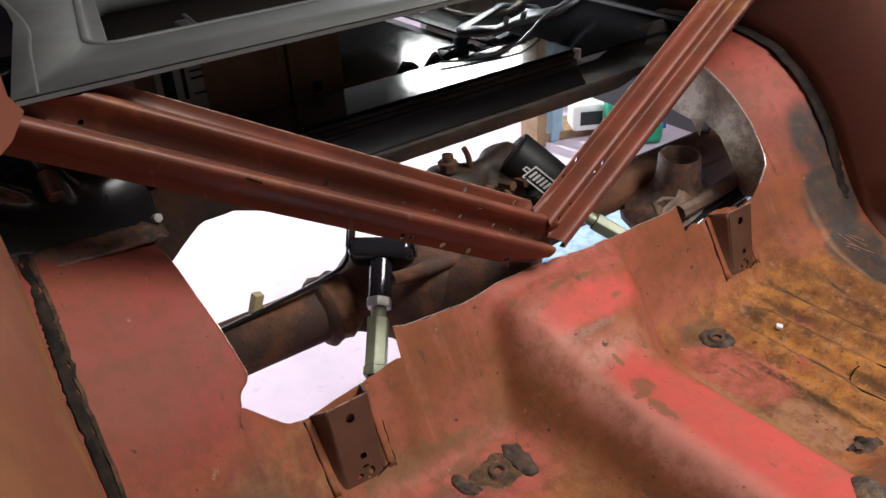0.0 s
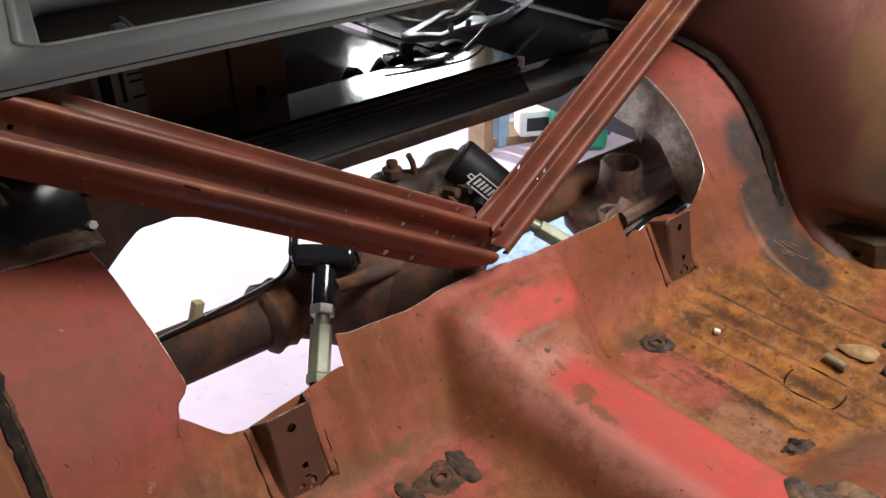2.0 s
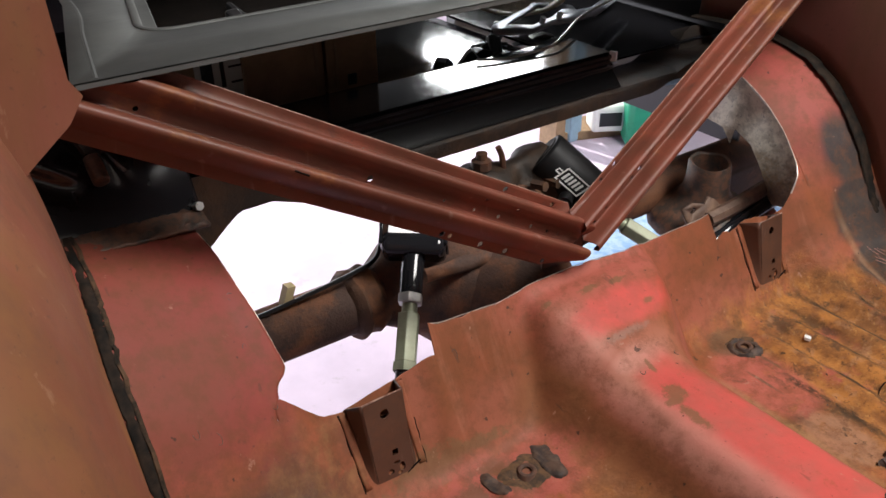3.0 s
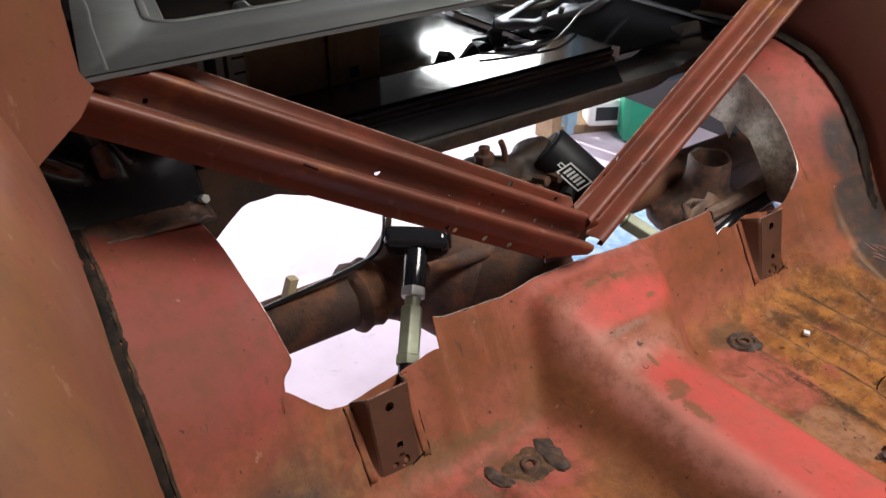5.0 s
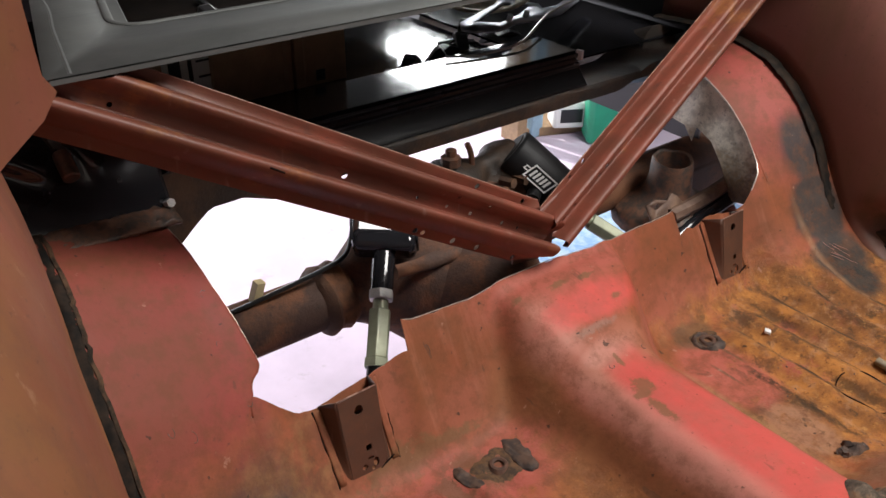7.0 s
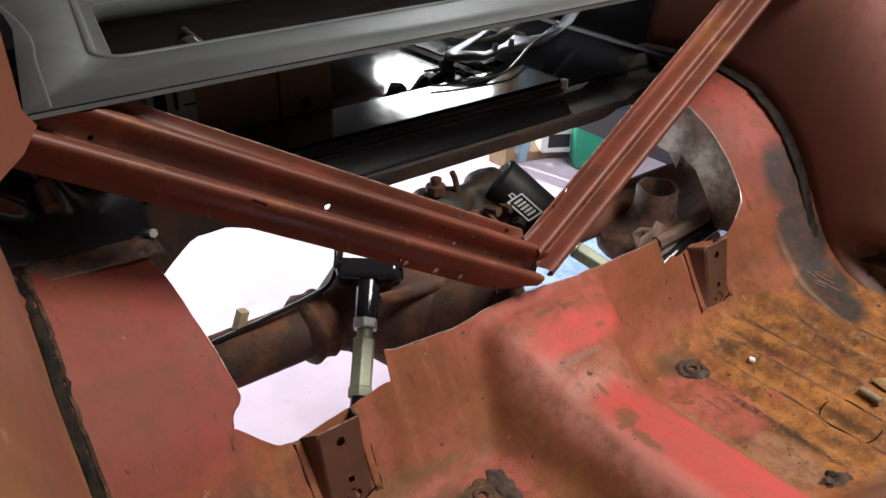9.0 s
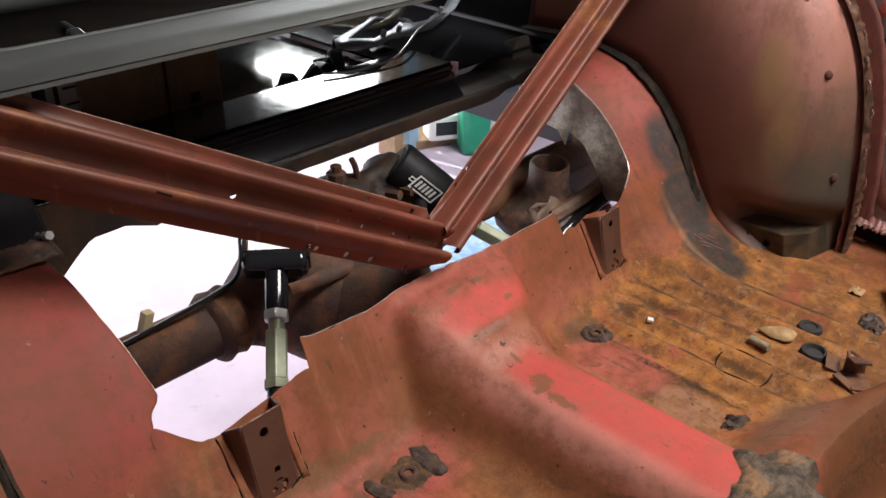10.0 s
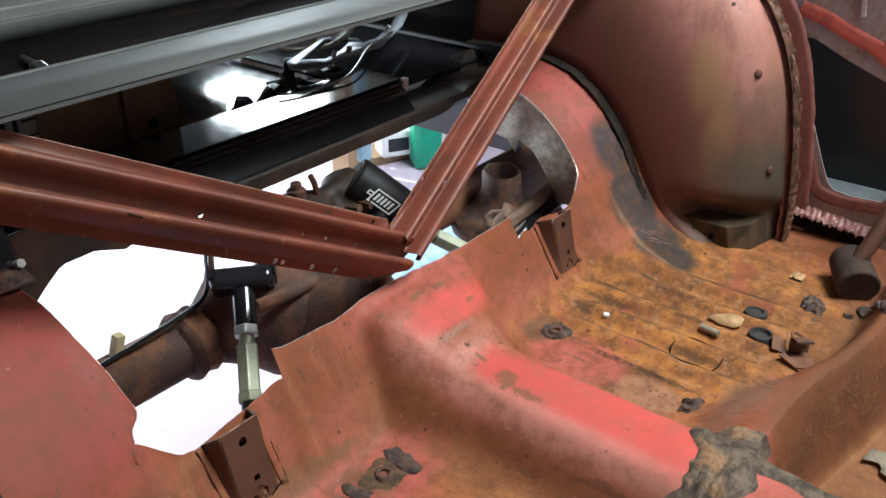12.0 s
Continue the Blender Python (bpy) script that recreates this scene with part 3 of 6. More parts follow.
def tube(a, b, r1, r2=None, seg=24, bm=None, caps=True):
    bm = bm or bmesh.new()
    a, b = Vector(a), Vector(b)
    m = Matrix.Translation((a + b) / 2) @ (b - a).to_track_quat("Z", "Y").to_matrix().to_4x4()
    bmesh.ops.create_cone(bm, cap_ends=caps, segments=seg, radius1=r1, radius2=r1 if r2 is None else r2, depth=(b - a).length, matrix=m)
    return bm


def lathe(profile, m, seg=32, bm=None):
    """Turns (radius, height) pairs round the z axis of m."""
    bm = bm or bmesh.new()
    rings = [[bm.verts.new(m @ Vector((r * math.cos(2 * math.pi * k / seg), r * math.sin(2 * math.pi * k / seg), h))) for k in range(seg)] for r, h in profile]
    for a, b in zip(rings, rings[1:]):
        for k in range(seg):
            bm.faces.new((a[k], a[(k + 1) % seg], b[(k + 1) % seg], b[k]))
    return bm


def cable(points, r, seg=10, steps=8, bm=None):
    """A round cord through the points."""
    bm = bm or bmesh.new()
    pts = [Vector(p) for p in points]
    line = []
    for i in range(len(pts) - 1):
        p0, p1, p2, p3 = pts[max(i - 1, 0)], pts[i], pts[i + 1], pts[min(i + 2, len(pts) - 1)]
        for k in range(steps):
            s = k / steps
            line.append(0.5 * (2 * p1 + (p2 - p0) * s + (2 * p0 - 5 * p1 + 4 * p2 - p3) * s * s + (3 * p1 - p0 - 3 * p2 + p3) * s ** 3))
    line.append(pts[-1])
    rings = []
    for i, p in enumerate(line):
        d = (line[min(i + 1, len(line) - 1)] - line[max(i - 1, 0)]).normalized()
        q = d.to_track_quat("Z", "Y").to_matrix()
        rings.append([bm.verts.new(p + q @ Vector((r * math.cos(2 * math.pi * k / seg), r * math.sin(2 * math.pi * k / seg), 0))) for k in range(seg)])
    for a, b in zip(rings, rings[1:]):
        for k in range(seg):
            bm.faces.new((a[k], a[(k + 1) % seg], b[(k + 1) % seg], b[k]))
    bm.faces.new(rings[0])
    bm.faces.new(rings[-1])
    return bm


def ring_points(cx, cy, rx, ry, n=10, turn=0.0):
    return [(cx + rx * math.cos(turn + 2 * math.pi * k / n), cy + ry * math.sin(turn + 2 * math.pi * k / n)) for k in range(n)]


def round_rect(x0, y0, x1, y1, r, n=5):
    pts = []
    for cx, cy, a in ((x1 - r, y1 - r, 0), (x0 + r, y1 - r, 90), (x0 + r, y0 + r, 180), (x1 - r, y0 + r, 270)):
        pts += [(cx + r * math.cos(radians(a + 90 * k / n)), cy + r * math.sin(radians(a + 90 * k / n))) for k in range(n + 1)]
    return pts


def plate(outline, holes, place, bm=None):
    """A flat sheet with holes: 2D outlines, and place(u, v) for the 3D point."""
    bm = bm or bmesh.new()
    flat = bmesh.new()
    for loop in (outline, *holes):
        vs = [flat.verts.new((u, v, 0)) for u, v in loop]
        for a, b in zip(vs, vs[1:] + vs[:1]):
            flat.edges.new((a, b))
    bmesh.ops.triangle_fill(flat, use_beauty=True, use_dissolve=False, edges=flat.edges[:], normal=(0, 0, 1))
    flat.verts.index_update()
    made = [bm.verts.new(place(v.co.x, v.co.y)) for v in flat.verts]
    for f in flat.faces:
        bm.faces.new([made[v.index] for v in f.verts])
    flat.free()
    return bm


def rough_up(bm, amount, scale, seed=0.0):
    for v in bm.verts:
        v.co += noise.noise_vector(v.co * scale + Vector((seed, 0, 0))) * amount


# ---- garage ----
GROUND = -0.45


def garage():
    bm = box((16, 26, 0.1), pose(0, 4, GROUND - 0.05))
    tagged(part("ground", bm, CONCRETE, smooth=False), "pale stained concrete garage floor and driveway", "floor", kind="structure")
    # walls and ceiling are added to close the garage and cut stray light
    for name, size, at in (
        ("wall_east", (0.12, 6.5, 3.1), (3.2, -0.45, 1.1)),
        ("wall_west_rear", (0.12, 1.5, 3.1), (-3.7, 2.0, 1.1)),
        ("wall_west_front", (0.12, 3.7, 3.1), (-3.7, -1.85, 1.1)),
        ("wall_rear_east", (1.68, 0.14, 3.1), (2.30, 2.72, 1.1)),
        ("wall_front", (6.8, 0.12, 3.1), (-0.25, -3.7, 1.1)),
    ):
        tagged(part(name, box(size, pose(*at)), DRYWALL, smooth=False), "pale painted garage wallboard", "wall", kind="structure")
    lid = plate([(-3.8, -4.1), (3.4, -4.1), (3.4, 2.9), (-3.8, 2.9)], [[(0.15, -1.02), (1.45, -1.02), (1.45, 0.18), (0.15, 0.18)]], lambda u, v: Vector((u, v, 2.64)))
    tagged(part("ceiling", lid, DRYWALL, smooth=False, thick=0.08), "unseen painted garage ceiling with an assumed opening for overhead light", "ceiling", kind="structure")
    # unseen door, its height set so that sun reaches only the ground
    door = thing("sun_blocking_door", "unseen sectional garage door, partly raised behind the car to keep sun off it", "garage door", kind="structure")
    for k in range(4):
        z = 0.86 + 0.48 * k
        if k == 0:
            part("door_panel", box((4.60, 0.05, 0.46), pose(-1.350, 2.72, z)), SATIN_GREY, door, smooth=False, bevel=0.01)
        else:
            part("door_panel", box((5.1, 0.05, 0.46), pose(-1.10, 2.72, z)), SATIN_GREY, door, smooth=False, bevel=0.01)


# ---- car body: the sheet metal ----
KICK = ((0.70, 0.0), (0.785, 0.0), (0.812, 0.010), (0.832, 0.035), (0.86, 0.083), (0.906, 0.163), (1.0, 0.30), (1.1, 0.32))
SIDE = ((0.60, 0.0), (0.70, 0.006), (0.78, 0.034), (0.83, 0.082), (0.86, 0.128), (0.885, 0.165), (0.907, 0.190), (0.938, 0.224), (0.98, 0.261), (1.03, 0.290), (1.10, 0.305))
SEAM_X = 0.603
SEAM = ((0.52, 0.0), (0.60, 0.004), (0.67, 0.012), (0.746, 0.038), (0.785, 0.066), (0.826, 0.126), (0.87, 0.205), (0.925, 0.270), (0.996, 0.315), (1.06, 0.330), (1.12, 0.334))
CUT_X = 0.474
FRONT_WELL = -0.088


def soft_max(a, b, k):
    h = max(k - abs(a - b), 0.0) / k
    return max(a, b) + h * h * k * 0.25


def smooth_table(table, v, r=0.012):
    return (lerp_table(table, v - r) + 2 * lerp_table(table, v) + lerp_table(table, v + r)) / 4


def height(x, y):
    """The floor pan's height: footwells, tunnel, front ridge, kick-up and the flare at the wheelhouses."""
    ax = abs(x)
    k, c, s = smooth_table(KICK, y), smooth_table(SIDE, y), smooth_table(SEAM, y)
    if ax < 0.40:
        z = k
    elif ax < CUT_X:
        z = k + (c - k) * smooth(ax, 0.395, CUT_X)
    else:
        w = min(1.0, (ax - CUT_X) / (SEAM_X - CUT_X))
        z = c + (s - c) * w
    z = z if ax < 0.40 or ax > CUT_X else max(z, 0.0)
    mid = 0.400 - 0.055 * smooth(ax, 0.12, 0.50)
    back = 0.045 + 0.085 * (1 - smooth(ax, 0.14, 0.40))
    well = FRONT_WELL * (1 - smooth(y, mid - 0.062, mid - 0.012))
    if y < mid - 0.012:
        z = well
        ridge = FRONT_WELL + (0.066 - FRONT_WELL) * smooth(y, mid - 0.062, mid - 0.008)
    else:
        ridge = 0.066 * (1 - smooth(y, mid, mid + back))
    z = soft_max(z, ridge, 0.012)
    tx = abs(x + 0.020 * (1 - smooth(y, 0.74, 0.86)))
    top, foot = 0.040 + 0.060 * smooth(y, 0.74, 0.90), 0.132 + 0.055 * smooth(y, 0.70, 0.88) + 0.03 * (1 - smooth(y, 0.30, 0.42))
    crest = 0.090 + 0.062 * smooth(y, 0.72, 0.89) - 0.012 * (1 - smooth(y, 0.18, 0.46))
    tunnel = well + (crest - well) * (1.0 - smooth(tx, top, foot) ** 0.9) - 0.004 * min(1.0, tx / top) ** 2
    z = soft_max(z, tunnel, 0.026)
    if 0.17 < ax < 0.58 and 0.42 < y < 0.80:
        inside = smooth(y, 0.44, 0.50) * (1 - smooth(y, 0.74, 0.79)) * smooth(ax, 0.19, 0.24) * (1 - smooth(ax, 0.49, 0.54))
        z -= 0.0065 * inside * math.sin((ax - 0.2) * 2 * math.pi / 0.062)
    if 0.20 < ax < 0.34 and 0.79 < y:
        z += 0.011 * math.exp(-((ax - 0.272) / 0.017) ** 2) * smooth(y, 0.80, 0.86)
    z += 0.0022 * noise.noise(Vector((x * 9, y * 9, 1.7))) + 0.0008 * noise.noise(Vector((x * 32, y * 32, 4.1)))
    return z


STRIP = ((0.876, -0.474), (0.884, -0.470), (0.888, -0.464), (0.893, -0.4625), (0.898, -0.460), (0.904, -0.450), (0.909, -0.4435), (0.914, -0.443), (0.926, -0.446), (0.947, -0.450), (0.979, -0.458), (1.036, -0.465), (1.075, -0.470))
CUT = ((-0.474, 0.889), (-0.462, 0.888), (-0.454, 0.885), (-0.439, 0.881), (-0.420, 0.8785), (-0.339, 0.884), (-0.297, 0.886), (-0.2625, 0.885), (-0.2615, 0.885), (-0.257, 0.906), (-0.207, 0.904), (-0.153, 0.902),
       (-0.092, 0.905), (-0.015, 0.904), (0.065, 0.899), (0.125, 0.900), (0.2555, 0.900), (0.257, 0.879), (0.288, 0.880), (0.313, 0.884), (0.33, 0.886), (0.42, 0.8785), (0.445, 0.882), (0.462, 0.889), (0.4675, 0.898), (0.4732, 0.93))


def floor_pan(body):
    xs = sorted(set([round(-0.575 + 0.0075 * i, 4) for i in range(154)] + [CUT_X - 0.0008, 0.0008 - CUT_X, 0.585, -0.585, 0.594, -0.594, 0.603, -0.603, -CUT_X, CUT_X, -0.2625, -0.2615, -0.257, 0.2555, 0.257, 0.288, 0.575] + [s * (0.62 + 0.02 * i) for i in range(8) for s in (-1, 1)]))
    base = [-0.75 + 0.03 * i for i in range(28)] + [0.09 + 0.0072 * i for i in range(110)] + [0.285 + 0.0018 * i for i in range(75)]
    base = sorted(y for y in base if y < 0.878)
    extra = 26

    def at(x, j):
        if j < len(base):
            y = base[j]
        else:
            end = 1.075 if abs(x) >= CUT_X - 1e-6 else lerp_table(CUT, x) + 0.0012 * noise.noise(Vector((x * 60, 0, 0)))
            f = (j - len(base) + 1) / extra
            y = base[-1] + (end - base[-1]) * (f ** 1.6 if abs(x) >= CUT_X - 1e-6 else f)
            if -0.56 < x <= 1e-6 - CUT_X:
                x += (lerp_table(STRIP, y) + CUT_X) * (1 - smooth(-x, CUT_X, 0.56))
        return (x, y, height(x, y))

    def keep(i, j):
        side = abs(xs[i]) >= CUT_X - 1e-6 and abs(xs[i + 1]) >= CUT_X - 1e-6
        middle = abs(xs[i]) < CUT_X - 1e-6 and abs(xs[i + 1]) < CUT_X - 1e-6
        if min(abs(xs[i]), abs(xs[i + 1])) > 0.63 and base[min(j, len(base) - 1)] > 0.70:
            return False
        return j < len(base) - 1 or side or middle

    bm = grid(at, xs, list(range(len(base) + extra)), keep)
    bmesh.ops.delete(bm, geom=[v for v in bm.verts if not v.link_faces], context="VERTS")
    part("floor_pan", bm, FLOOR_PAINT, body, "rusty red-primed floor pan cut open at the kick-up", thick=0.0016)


def cut_edges(body):
    xs = [-0.255 + 0.510 * k / 40 for k in range(41)]
    pts = [(x, lerp_table(CUT, x) + 0.0005, height(x, lerp_table(CUT, x)) + 0.0006) for x in xs]
    part("cut_edge", cable(pts, 0.0006, 6, 1), PALE_METAL, body, "bare bright saw-cut metal edge")
    for s in (-1, 1):
        ys = [(0.892 if s < 0 else 0.885) + 0.18 * k / 40 for k in range(41)]
        pts = [(lerp_table(STRIP, y) if s < 0 else s * (CUT_X + 0.0006 * noise.noise(Vector((y * 90, s, 0)))), y, height(lerp_table(STRIP, y) if s < 0 else s * CUT_X, y) + 0.0005) for y in ys]
        if s > 0:
            low = [(x, y, height(x, y) + 0.0005) for x, y in ((0.440, 0.8810), (0.452, 0.8845), (0.462, 0.889), (0.4675, 0.898), (0.471, 0.914))]
            pts = low + [p for p in pts if p[1] > 0.93]
        part("cut_edge", cable(pts, 0.0005 if s < 0 else 0.0014, 6, 1), PALE_METAL, body, "bare bright saw-cut metal edge")


OUTER = ((0.592, -0.06), (0.594, 0.02), (0.597, 0.09), (0.607, 0.18), (0.627, 0.289), (0.660, 0.385), (0.712, 0.464), (0.80, 0.544), (0.92, 0.60), (1.06, 0.625), (1.22, 0.62))
INNER = ((0.64, -0.06), (0.68, 0.0), (0.746, 0.036), (0.785, 0.064), (0.826, 0.125), (0.87, 0.205), (0.925, 0.270), (0.96, 0.295), (0.996, 0.315), (1.10, 0.335), (1.24, 0.33))


def curve_at(points, s):
    f = s * (len(points) - 1)
    i = min(int(f), len(points) - 2)
    p = [points[max(0, min(len(points) - 1, i + k))] for k in (-1, 0, 1, 2)]
    w = f - i
    return tuple(0.5 * (2 * b + (c - a) * w + (2 * a - 5 * b + 4 * c - d) * w * w + (3 * b - a - 3 * c + d) * w ** 3) for a, b, c, d in zip(*p))


def wheelhouse(body, side):
    def set_back(z):
        return 0.020 - 0.009 * smooth(z, 0.25, 0.335) if side < 0 else 0.0

    def at(u, v):
        (y0, z0), (y1, z1) = curve_at(INNER, u), curve_at(OUTER, u)
        w, fx = math.sin(v * math.pi / 2) ** 0.9, 1 - math.cos(v * math.pi / 2)
        x = 0.605 + 0.135 * fx + set_back(z0)
        y, z = y0 + (y1 - y0) * w, z0 + (z1 - z0) * w
        d = 0.003 * noise.noise(Vector((x * 7, y * 7, z * 7 + side)))
        x += 0.070 * (1 - smooth(z, 0.060, 0.125)) * smooth(v, 0.0, 0.15)
        return (side * x, y + d, z + d)

    us, vs = [i / 60 for i in range(61)], [i / 24 for i in range(25)]
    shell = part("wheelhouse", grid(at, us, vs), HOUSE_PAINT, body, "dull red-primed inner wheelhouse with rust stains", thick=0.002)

    def bead(u, v):
        y0, z0 = curve_at(INNER, u)
        (ya, za), (yb, zb) = curve_at(INNER, max(0, u - 0.01)), curve_at(INNER, min(1, u + 0.01))
        t = Vector((0, yb - ya, zb - za)).normalized()
        out = Vector((0, -t.z, t.y))
        a = math.pi * v
        r = 0.0026 + 0.002 * noise.noise(Vector((u * 60, side * 5, v * 3)))
        width = 0.014 + 0.004 * noise.noise(Vector((u * 45, side, 9))) if side > 0 else 0.0060 + 0.003 * noise.noise(Vector((u * 110, side, 9)))
        return Vector((side * (0.594 + set_back(z0) - width * math.cos(a)), y0, z0)) + out * (r * math.sin(a) - 0.001)

    part("seam_bead", grid(bead, [i / 130 for i in range(1, 131)], [i / 8 for i in range(9)]), DARK_SEALER, shell, "lumpy dark seam sealer")
    if side < 0:
        crust = []
        for k in range(60):
            y0, z0 = curve_at(INNER, 0.12 + 0.80 * k / 59)
            x = -0.5862 - set_back(z0) + 0.003 * noise.noise(Vector((k * 0.9, 4, 2)))
            crust.append((x, y0, height(x, y0) + 0.0002))
        part("seam_crust", cable(crust, 0.0030, 6, 2), SEAM_GRIME, shell, "crumbling brown crust along the seam")

    def lip(u, v):
        y1, z1 = curve_at(OUTER, u)
        (ya, za), (yb, zb) = curve_at(OUTER, max(0, u - 0.01)), curve_at(OUTER, min(1, u + 0.01))
        t = Vector((0, yb - ya, zb - za)).normalized()
        out = Vector((0, -t.z, t.y))
        return Vector((side * (0.738 + 0.05 * min(1, v * 2)), y1, z1)) + out * (0.006 * math.sin(min(v, 0.5) * 2 * math.pi) + 0.035 * max(0, v - 0.5) * 2 + 0.004 * noise.noise(Vector((u * 50, v * 3, 2))))

    part("flange", grid(lip, [i / 110 for i in range(8, 105)], [i / 8 for i in range(9)]), PALE_PRIMER, shell, "pinch-welded outer flange", thick=0.002)

    def weld(u, v):
        y1, z1 = curve_at(OUTER, u)
        a = math.pi * v
        r = 0.004 + 0.005 * noise.noise(Vector((u * 90, 3, v * 2)))
        return Vector((side * (0.752 - 0.016 * math.cos(a)), y1 - r * 1.4 * math.sin(a) - 0.013, z1 + r * 0.6 * math.sin(a) + 0.003))

    part("weld_line", grid(weld, [i / 160 for i in range(14, 150)], [i / 6 for i in range(7)]), WELD_GRIME, shell, "ragged dark sealer line along the flange")
    for k in range(16):
        u = 0.16 + 0.052 * k + 0.012 * math.sin(k * 5.1)
        (ya, za), (yb, zb) = curve_at(OUTER, u), curve_at(OUTER, u + 0.010 + 0.012 * abs(math.sin(k * 2.3)))
        q = 0.740 + 0.012 * math.sin(k * 3.7)
        part("sealer_drip", cable([(side * q, ya - 0.021, za), (side * (q + 0.002), (ya + yb) / 2 - 0.024, (za + zb) / 2), (side * (q + 0.003), yb - 0.021, zb)], 0.0014 + 0.0008 * math.sin(k * 1.7) ** 2, 6, 3), PALE_WORN, shell, "bright drip of old sealer")
    for x, y, z in ((0.682, 0.667, 0.343), (0.690, 0.618, 0.169), (0.690, 0.735, 0.452)) if side > 0 else ():
        c = Vector((side * x, y, z))
        part("clip_stud", lathe(((0.0, 0.007), (0.005, 0.006), (0.007, 0.003), (0.009, -0.001)), Matrix.Translation(c) @ Vector((0.65 * -side, -0.7, 0.25)).to_track_quat("Z", "Y").to_matrix().to_4x4(), 12), BRACKET_PAINT, shell, "small dark clip stud")
    base = [(0.640, 0.742), (0.646, 0.652), (0.666, 0.614), (0.800, 0.592), (0.800, 0.745)]
    crown = [(0.632, 0.752, 0.060), (0.638, 0.660, 0.058), (0.680, 0.628, 0.060), (0.800, 0.606, 0.066), (0.800, 0.755, 0.09)]
    foot = bmesh.new()
    low = [foot.verts.new((side * x, y, -0.004)) for x, y in base]
    high = [foot.verts.new((side * x, y, z)) for x, y, z in crown]
    foot.faces.new(low)
    foot.faces.new(high)
    for k in range(5):
        foot.faces.new((low[k], low[(k + 1) % 5], high[(k + 1) % 5], high[k]))
    for k, (u, v) in enumerate(((0.25, 0.62), (0.68, 0.55), (0.45, 0.25))):
        a, b = Vector((side * base[0][0], base[0][1], 0.0)), Vector((side * base[1][0], base[1][1], 0.0))
        p = a.lerp(b, u) + Vector((-side * (0.003 + 0.008 * v), 0.008 * v, 0.058 * v))
        part("bolt_dimple", lathe(((0.0, 0.0), (0.004, 0.0), (0.0055, 0.002), (0.0070, 0.0)), Matrix.Translation(p) @ pose(0, 0, 0, 0, -90 * side, 0), 10), RUST_SHADE_BLACK, shell)
    part("foot_bracket", foot, DIRTY_OLIVE, shell, "boxed rusty foot bracket", smooth=False, bevel=0.0025)


def seat_bracket(body, x):
    """A pressed channel on the kick-up, open at the top, with welded side flanges."""
    w, z0, z1 = 0.0265, 0.030, 0.138
    br = new("seat_bracket")
    br.parent = body
    br["label"] = "rusty pressed seat-back bracket with punched holes"

    def face(u, v):
        lean = 0.22 * (v - 0.112)
        return Vector((x + u * (1.0 - 0.10 * (z1 - v) / (z1 - z0)), 0.848 + lean, v))

    holes = [ring_points(-0.001, 0.118, 0.0060, 0.0062, 12), round_rect(0.000, 0.062, 0.0085, 0.070, 0.002, 2), ring_points(-0.006, 0.043, 0.0045, 0.0035, 7), ring_points(0.011, 0.044, 0.0045, 0.0060, 9), ring_points(0.004, 0.052, 0.0050, 0.0022, 8), ring_points(0.006, 0.0375, 0.0032, 0.0026, 8)]
    part("front_plate", plate([(-w, z1 - 0.001), (-w, z0 + 0.002), (-w * 0.8, z0 - 0.004), (0.0, z0 - 0.001), (w * 0.8, z0 + 0.004), (w, z0 + 0.010), (w, z1)], holes, face), BRACKET_PAINT, br, smooth=False, thick=0.0022)
    # dark plate added behind the holes, so that they look shaded
    shade = plate([(-w * 0.9, z1 - 0.03), (-w * 0.9, z0 + 0.004), (w * 0.9, z0 + 0.010), (w * 0.9, z1 - 0.03)], [], lambda u, v: face(u, v) + Vector((0, 0.010, 0)))
    part("hole_shade_plate", shade, HOLE_SHADE, br, "dark plate behind the holes for their shade", smooth=False, thick=0.0015)

    def surface(px, v):
        lo, hi = 0.76, 0.905
        for _ in range(18):
            m = (lo + hi) / 2
            if height(px, m) < v:
                lo = m
            else:
                hi = m
        return min(lo, lerp_table(CUT, px) - 0.002)

    for s in (-1, 1):
        def cheek(u, v, s=s):
            p = face(s * w, v)
            px = p.x + s * 0.009 * u
            y = p.y + (surface(px, v) + 0.002 - p.y) * u
            return Vector((px, y, v + (min(v, height(px, surface(px, v)) + 0.004) - v) * u))
        part("side_plate", grid(cheek, [k / 6 for k in range(7)], [z0 + (z1 - z0) * k / 10 for k in range(11)]), BRACKET_PAINT, br, thick=0.0022)

        def flange(u, v, s=s):
            px = face(s * w, v).x + s * (0.009 + 0.009 * u)
            py = surface(px, v)
            return Vector((px, py - 0.0010, height(px, py) + 0.0018))
        part("weld_flange", grid(flange, [k / 3 for k in range(4)], [z0 + 0.004 + (z1 - z0 - 0.004) * k / 12 for k in range(13)]), FLOOR_PAINT, br, thick=0.0016)
        rim = []
        for k in range(11):
            v = z0 + 0.002 + (z1 - z0) * (k / 10 if s < 0 else 0.45 * k / 10)
            px = face(s * w, v).x + s * (0.0190 + 0.004 * noise.noise(Vector((v * 70, s * 3, x * 9))))
            py = surface(px, v)
            rim.append(Vector((px, py, height(px, py) + 0.0012)))
        part("crack", cable(rim, 0.0011 if s < 0 else 0.0008, 6, 2), RUST_SHADE_BLACK, br, "dark cracked weld line")
    lip = [face(u, z1 + 0.0004) for u in (-w, 0.0, w)]
    part("bare_lip", cable(lip, 0.0009, 6, 2), PALE_WORN, br, "worn pale top edge")
